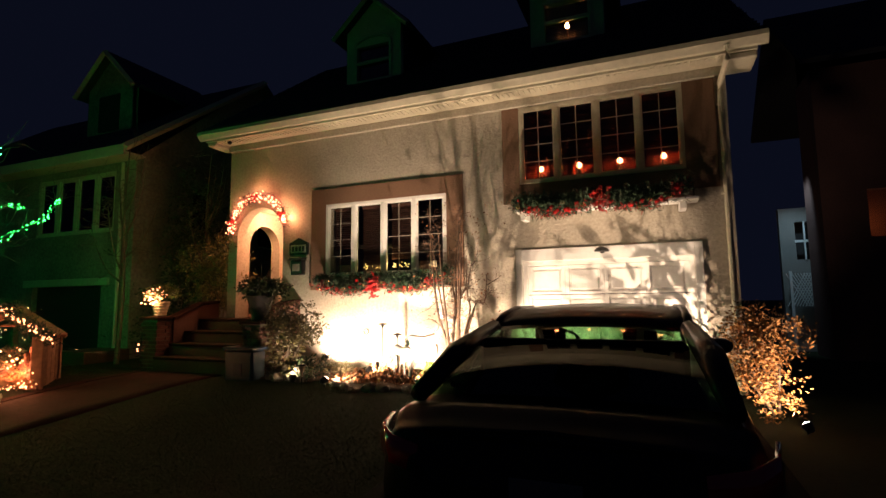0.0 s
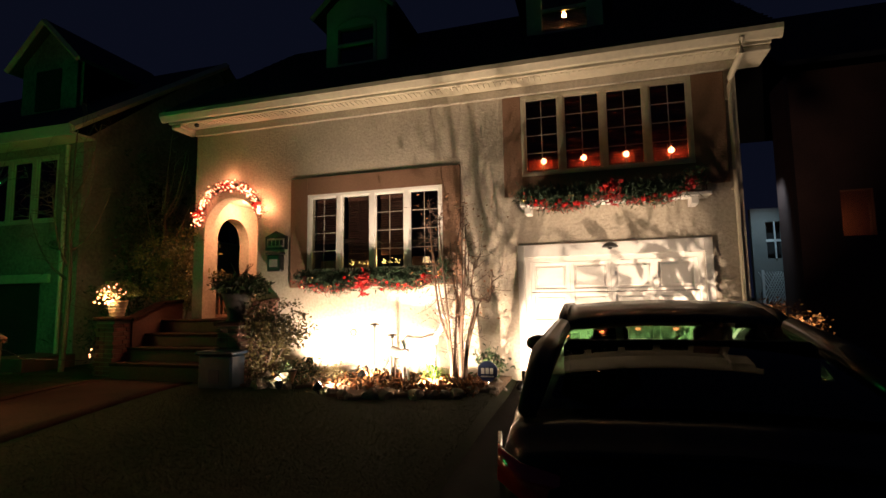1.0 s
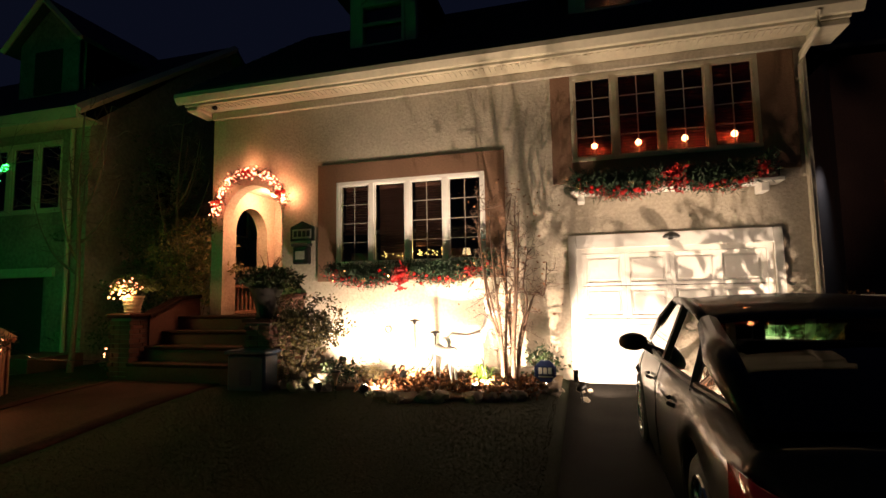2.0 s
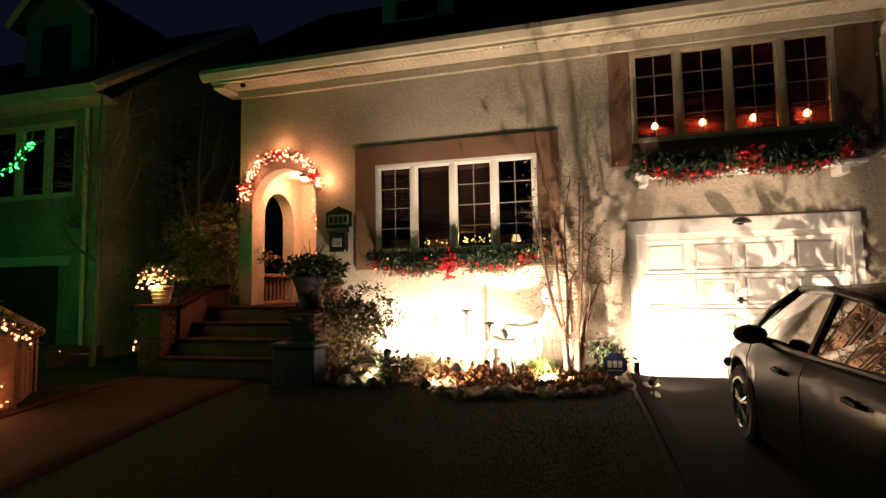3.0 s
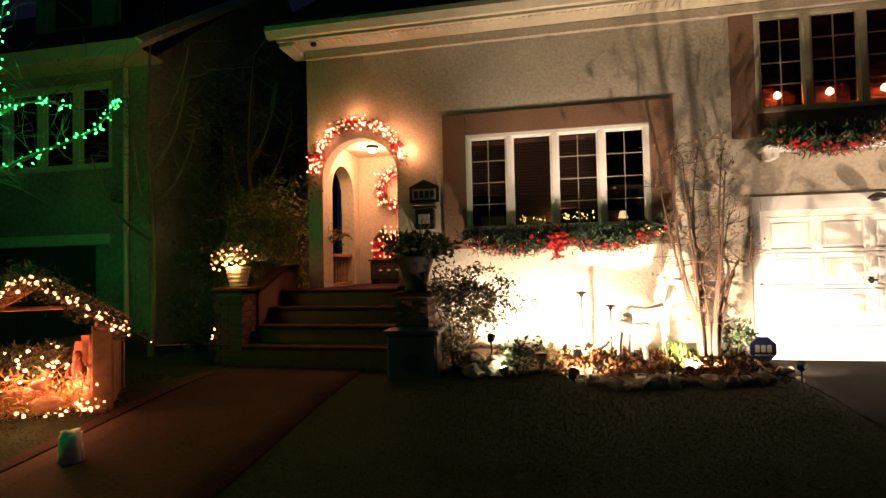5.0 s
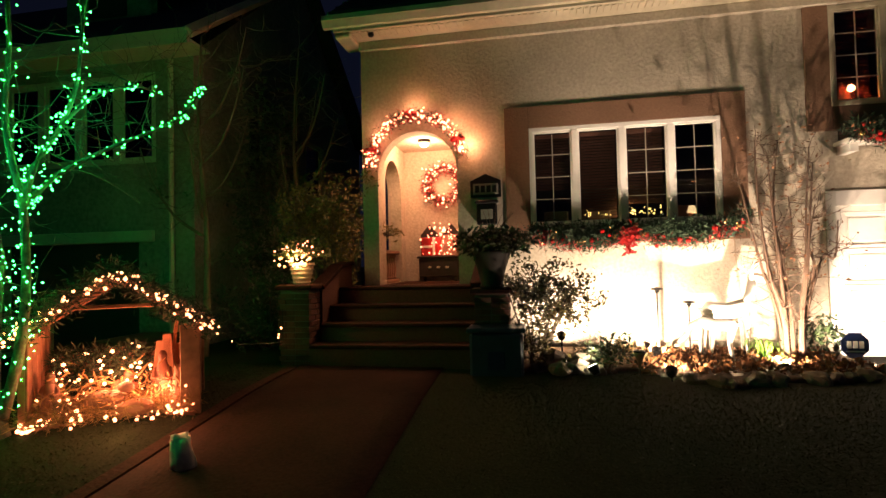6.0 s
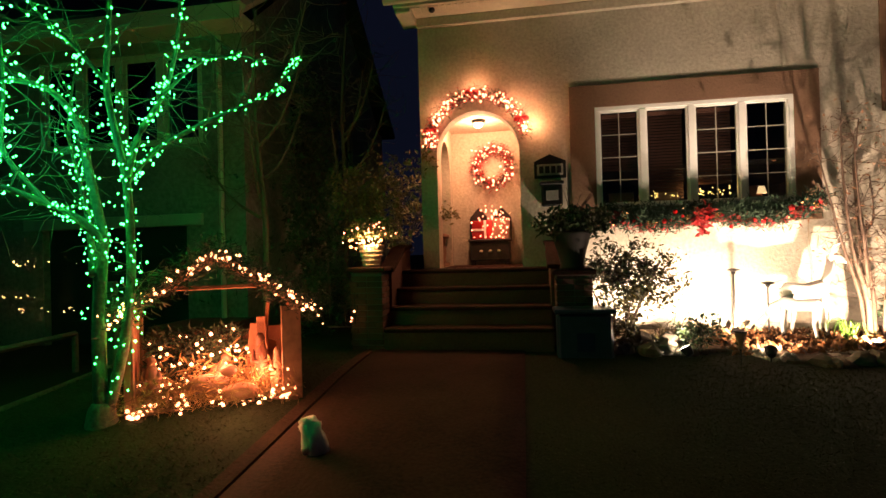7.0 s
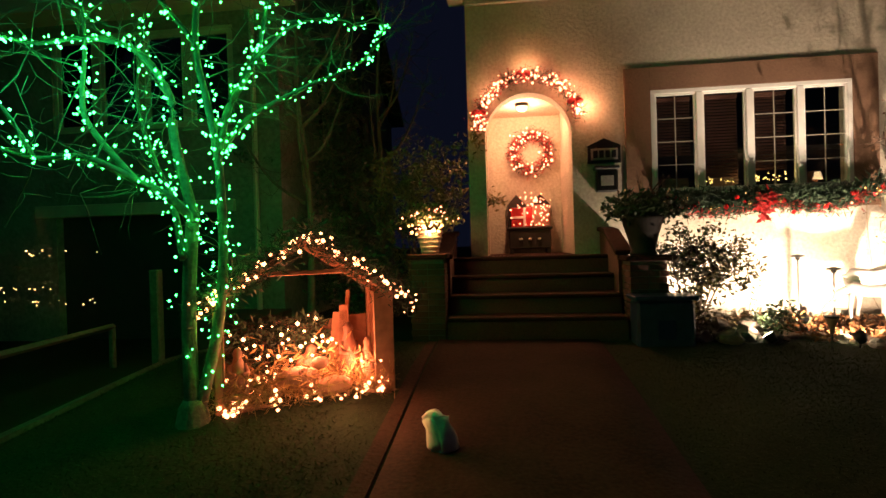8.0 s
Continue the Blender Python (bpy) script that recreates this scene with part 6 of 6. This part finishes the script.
for x, y, z, tg, watts, cone in FLOODS:
    flood(x, y, z, tg, "small black garden floodlight aimed up at the wall")
sg = thing("yard_sign", (-2.37, 7.16, 0.3), "blue octagonal yard sign with white block lettering", "sign")
bm = bmesh.new()
v = [(-2.37 + 0.145 * math.cos(radians(22.5 + 45 * k)), 0.53 + 0.145 * math.sin(radians(22.5 + 45 * k))) for k in range(8)]
a, b = [bm.verts.new((x, 7.13, z)) for x, z in v], [bm.verts.new((x, 7.15, z)) for x, z in v]
bm.faces.new(a)
bm.faces.new(b[::-1])
for k in range(8):
    bm.faces.new((a[k], a[(k + 1) % 8], b[(k + 1) % 8], b[k]))
part("board", bm, BLUE, sg)
for k in range(3):
    part("mark", boxes((-2.455 + k * 0.06, -2.41 + k * 0.06, 7.121, 7.128, 0.495, 0.575), bevel=0.002), WHITE, sg, "white block mark")
part("underline", boxes((-2.46, -2.28, 7.121, 7.128, 0.455, 0.470)), WHITE, sg)
bm = bmesh.new()
tube(bm, [(-2.37, 7.16, 0.15), (-2.37, 7.16, 0.66)], 0.010, 6)
part("post", bm, ALLOY, sg)
rg = bmesh.new()
tube(rg, [(-4.88 + 0.05 * math.cos(k * math.tau / 20), 8.15, 0.98 + 0.05 * math.sin(k * math.tau / 20)) for k in range(21)], 0.009, 6, False)
alone("hose_ring", rg, BLACK, "small dark metal ring fixed on the wall", "ring")
for k in range(40):
    x = rng.uniform(-2.35, -1.7)
    y = rng.uniform(6.9, 8.0)
    if k < 9:
        rock((x - 0.1, y, ground_z(x, y) + 0.03), rng.uniform(0.04, 0.09), ROCK, "small rock beside the garage door", 400 + k)

# ---- shrubs at the house's ends ----
shrub("reddish_shrub", (1.36, 7.40, 0.1), (1.12, 7.25, 0.92), (0.46, 0.34, 0.70), 3800, ORANGE_LEAF, 0.055, "rust-leaved shrub lit from within beside the driveway", 51, 8, 0.40, hollow=0.45)
shrub("broadleaf_shrub", (0.66, 7.36, 0.1), (0.42, 7.26, 0.88), (0.40, 0.22, 0.36), 330, LEAF, 0.10, "dark broad-leaved shrub between floodlight and garage", 57, 5, 0.6)
shrub("tall_shrub", (-9.05, 8.7, 0.3), (-9.05, 8.6, 2.25), (1.0, 0.7, 1.0), 4200, TAN_LEAF, 0.08, "tall dim brown-green shrub beside the porch", 52, 9, 0.40)
shrub("dark_shrub", (-9.7, 7.9, 0.3), (-9.7, 7.9, 0.95), (0.7, 0.5, 0.7), 1600, LEAF, 0.08, "dark shrub behind the brick pier", 53, 6, 0.42)

def bare_tree(base, height, spread, seed, label):
    """A leafless tree: trunk, rising limbs, fine twigs."""
    rng = random.Random(seed)
    t = thing("bare_tree", base, label, "tree", "leafless trees between the houses")
    b = Vector(base)
    tips = bmesh.new()
    bm = bmesh.new()
    top = b + Vector((rng.gauss(0, 0.15), rng.gauss(0, 0.1), height))
    trunk = limb(bm, [b - Vector((0, 0, 0.15)), b.lerp(top, 0.35) + Vector((0.06, 0, 0)), b.lerp(top, 0.7) - Vector((0.05, 0, 0)), top], 0.055, 0.012, 7)
    part("trunk", bm, BARK, t, smooth=True)
    twigs(tips, trunk, rng, 16, 0.8, 0.007, 0.4, 2)
    for k in range(7):
        s = b.lerp(top, rng.uniform(0.25, 0.75))
        a = k * 2.4 + rng.uniform(-0.4, 0.4)
        d = Vector((math.cos(a), 0.6 * math.sin(a), 0)) * spread * rng.uniform(0.6, 1.1)
        bm = bmesh.new()
        ln = limb(bm, [s, s + d * 0.45 + Vector((0, 0, 0.3)), s + d * 0.8 + Vector((0, 0, 0.8)), s + d + Vector((0, 0, 1.3))], 0.026, 0.006, 6)
        part("limb", bm, BARK, t, smooth=True)
        twigs(tips, ln, rng, 14, 0.6, 0.006, 0.3, 2)
    tagged(part("twig_mass", tips, BARK, t), kind="stuff")
    return t


shrub("tall_evergreen", (-10.45, 9.3, 0.3), (-10.45, 9.3, 2.9), (0.42, 1.3, 2.6), 5200, LEAF, 0.11, "tall dark evergreen against the side of the neighbouring house", 58, 8, 0.42, hollow=0.5)
bare_tree((-10.35, 7.3, ground_z(-10.35, 7.3)), 4.6, 0.9, 71, "dim leafless tree with fine twigs beside the neighbouring house")
bare_tree((-9.85, 8.9, ground_z(-9.85, 8.9)), 5.0, 0.8, 72, "dim leafless tree standing in the gap behind the shrubs")

# ---- neighbouring house ----
NB = mat("neighbour_stucco", (0.24, 0.22, 0.18), 0.9, grain=14, amount=0.45, bump=1.0)
nb = thing("neighbour_house", (-15, 8.0, 0.1), "dim neighbouring stucco house with gable and wide windows", "house")
NW, NG = (-14.6, -11.68, 3.25, 4.72), (-14.6, -12.0, 0.0, 1.98)
part("front_wall", holed_wall(-20.5, -11.0, -0.1, 5.0, 8.0, 8.24, [NW, NG]), NB, nb)
part("side_wall", holed_wall(8.24, 15.5, -0.1, 5.0, -11.24, -11.0, [(9.6, 10.2, 3.3, 4.5), (12.0, 13.0, 3.2, 4.5)], True), NB, nb)
part("back_wall", boxes((-20.5, -11.0, 15.5, 15.7, -0.1, 5.0)), NB, nb)
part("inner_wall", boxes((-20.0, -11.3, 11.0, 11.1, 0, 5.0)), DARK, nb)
part("roof", gable_roof(-21.0, -10.7, 7.5, 5.0, 11.8, 8.2, 0.12), SHINGLE, nb)
bm = bmesh.new()
bm.faces.new([bm.verts.new(p) for p in ((-11.02, 8.0, 4.95), (-11.02, 15.5, 4.95), (-11.02, 11.8, 8.2))])
part("gable_wall", bm, NB, nb)
part("eave_board", boxes((-21.0, -10.7, 7.46, 7.52, 4.86, 5.10), bevel=0.01), AGED, nb)
part("soffit", boxes((-21.0, -10.7, 7.52, 7.999, 4.90, 4.94)), AGED, nb)
bm = bmesh.new()
tube(bm, [(-10.70, 7.48, 5.02), (-10.70, 11.8, 8.25)], 0.09, 4)
part("bargeboard", bm, AGED, nb)
window(nb, NW, 8.06, 4, (0, 0, 0, 0), 0.05, 0.10, AGED)
window(nb, (-20.0, -17.0, 3.25, 4.72), 7.97, 4, (0, 0, 0, 0), 0.05, 0.10, AGED)
part("garage_lintel", boxes((-14.9, -11.7, 7.93, 7.998, 1.98, 2.16), bevel=0.01), AGED, nb)
# plain slab in the same near-black as the unlit rooms
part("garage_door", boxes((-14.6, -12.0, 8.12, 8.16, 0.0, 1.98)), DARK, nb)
bm = bmesh.new()
tube(bm, [(-11.35, 7.93, 4.85), (-11.35, 7.93, 0.1)], 0.04, 6)
part("downspout", bm, AGED, nb)
for z0, z1, y0, y1 in ((3.3, 4.5, 9.6, 10.2), (3.2, 4.5, 12.0, 13.0)):
    part("side_window", boxes((-11.12, -11.08, y0, y1, z0, z0 + 0.06), (-11.12, -11.08, y0, y1, z1 - 0.06, z1), (-11.12, -11.08, y0, y0 + 0.06, z0 + 0.06, z1 - 0.06), (-11.12, -11.08, y1 - 0.06, y1, z0 + 0.06, z1 - 0.06)), AGED, nb)
    part("side_pane", boxes((-11.115, -11.11, y0 + 0.06, y1 - 0.06, z0 + 0.06, z1 - 0.06)), PANE, nb)
# its roof gable
bm = bmesh.new()
for y in (8.9, 9.05):
    bm.faces.new([bm.verts.new(p) for p in ((-14.3, y, 6.0), (-12.5, y, 6.0), (-12.5, y, 7.45), (-13.4, y, 8.25), (-14.3, y, 7.45))])
part("dormer_front", bm, NB, nb)
bm = bmesh.new()
for s in (-1, 1):
    v = [bm.verts.new(p) for p in ((-13.4 + s * 1.15, 8.7, 7.22), (-13.4, 8.7, 8.32), (-13.4, 11.8, 8.32), (-13.4 + s * 1.15, 11.8, 7.22))]
    u = [bm.verts.new(q.co + Vector((0, 0, 0.1))) for q in v]
    bm.faces.new(v)
    bm.faces.new(u)
    for k in range(4):
        bm.faces.new((v[k], v[(k + 1) % 4], u[(k + 1) % 4], u[k]))
part("dormer_roof", bm, SHINGLE, nb)
bm = bmesh.new()
for s in (-1, 1):
    tube(bm, [(-13.4 + s * 1.16, 8.68, 7.24), (-13.4, 8.68, 8.36)], 0.07, 4)
part("dormer_bargeboard", bm, AGED, nb)
# solid slab without glass; its near-black colour is the room's shade
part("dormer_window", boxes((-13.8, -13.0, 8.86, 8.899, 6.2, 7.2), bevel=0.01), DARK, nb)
part("stoop", boxes((-11.9, -10.9, 7.0, 8.0, -0.05, 0.55), bevel=0.01), BRICK, nb)

# right-hand neighbour and the lit back wall between the houses
rb = thing("dark_house", (8.0, 13.0, 0), "dark brick neighbouring house almost lost in the night", "house")
OP = [(4.25, 4.85, 2.75, 3.75), (6.4, 7.8, 2.2, 3.7)]
part("front_wall", holed_wall(3.45, 14.0, -0.1, 6.5, 13.0, 13.25, OP), mat("dark_red_brick", (0.10, 0.05, 0.04), 0.9, grain=30, amount=0.3, bump=0.4), rb)
part("side_wall", boxes((3.45, 3.65, 13.25, 14.2, -0.1, 6.5)), BRICK, rb)
part("inner_wall", boxes((3.7, 14.0, 14.4, 14.5, 0, 6.5)), BAND, rb)
part("roof", gable_roof(3.2, 14.3, 12.6, 6.5, 15.6, 9.0, 0.12), SHINGLE, rb)
for o in OP:
    part("pane", boxes((o[0], o[1], 13.1, 13.105, o[2], o[3])), PANE, rb)
lamp("room_lamp", "POINT", (4.6, 13.9, 3.2), 4, (1.0, 0.3, 0.12), 0.1)
bh = thing("back_house", (3.4, 16.0, 0), "pale blue-lit back house wall with window and lattice", "house")
part("wall", holed_wall(3.05, 3.95, -0.1, 3.75, 15.0, 15.2, [(3.38, 3.75, 2.45, 3.4)]), CONCRETE, bh)
part("sash", boxes((3.36, 3.78, 14.96, 15.0, 2.88, 2.94), (3.55, 3.58, 14.96, 15.0, 2.45, 3.4)), WHITE, bh)
# dark sheet behind the opening, in place of an unlit room
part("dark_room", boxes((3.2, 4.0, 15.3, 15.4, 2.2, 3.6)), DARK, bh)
lat = thing("lattice", (3.5, 14.7, 0.5), "white diagonal lattice screen between the houses", "lattice")
for k in range(9):
    for s in (-1, 1):
        bm = bmesh.new()
        tube(bm, [(3.25 + k * 0.06 - s * 0.2, 14.7 + 0.01 * s, 1.3), (3.25 + k * 0.06 + s * 0.2, 14.7 + 0.01 * s, 2.1)], 0.012, 4)
        part("slat", bm, WHITE, lat)
part("post", boxes((3.12, 3.18, 14.68, 14.74, -0.1, 2.15), bevel=0.006), WHITE, lat)
part("post", boxes((3.82, 3.88, 14.68, 14.74, -0.1, 2.15), bevel=0.006), WHITE, lat)
# unseen spot added to light the back wall and lattice blue
lamp("back_wall_helper", "SPOT", (3.0, 13.6, 4.6), 110, (0.45, 0.75, 1.0), 0.1, (3.55, 14.9, 2.0), 70, 0.8)

# fence, and glowing dots added in place of distant glints
fe = thing("fence", (-11.6, 6.1, 0.1), "grey weathered post-and-rail fence", "fence")
part("post", boxes((-11.66, -11.56, 6.05, 6.15, 0.0, 1.22), bevel=0.012), WEATHERED, fe)
part("post", boxes((-12.33, -12.27, 6.25, 6.31, -0.1, 0.6), bevel=0.012), WEATHERED, fe)
part("post", boxes((-11.95, -11.85, 3.3, 3.4, -0.1, 0.7), bevel=0.012), WEATHERED, fe)
bm = bmesh.new()
tube(bm, [(-12.29, 6.28, 0.58), (-12.0, 4.3, 0.58), (-11.9, 3.4, 0.58)], 0.035, 4)
part("rail", bm, WEATHERED, fe)
rng = random.Random(61)
fl = thing("glint_dots", (-14.6, 7.7, 1), "tiny warm glowing dots standing in for glints before the neighbouring garage", "string lights")
bulbs(fl, [(-15.4 + rng.uniform(0, 1.9) * s, 7.72, z + rng.gauss(0, 0.03)) for s, z in ((1.0, 1.46), (0.5, 0.92), (0.9, 0.72)) for _ in range(11)], B_GLINT, 0.009, rng)

# grass blades over the near lawn
def grass(n, x0, x1, y0, y1, seed):
    rng = np.random.default_rng(seed)
    x, y = rng.uniform(x0, x1, n), rng.uniform(y0, y1, n)
    vs, fs = [], []
    for i in range(n):
        a, h, t = rng.uniform(0, 6.28), rng.uniform(0.006, 0.020), rng.normal(0, 0.02, 2)
        if -8.75 < x[i] < -6.8 or -2.2 < x[i] < 1.1 or (-6.1 < x[i] < -2.2 and bed_edge(x[i], y[i])):
            continue
        z = ground_z(x[i], y[i]) - 0.004
        c, s = math.cos(a) * 0.004, math.sin(a) * 0.004
        k = len(vs)
        vs += [(x[i] - c, y[i] - s, z), (x[i] + c, y[i] + s, z), (x[i] + t[0], y[i] + t[1], z + h)]
        fs.append((k, k + 1, k + 2))
    me = bpy.data.meshes.new("grass")
    me.from_pydata(vs, [], fs)
    me.materials.append(BLADE)
    return me


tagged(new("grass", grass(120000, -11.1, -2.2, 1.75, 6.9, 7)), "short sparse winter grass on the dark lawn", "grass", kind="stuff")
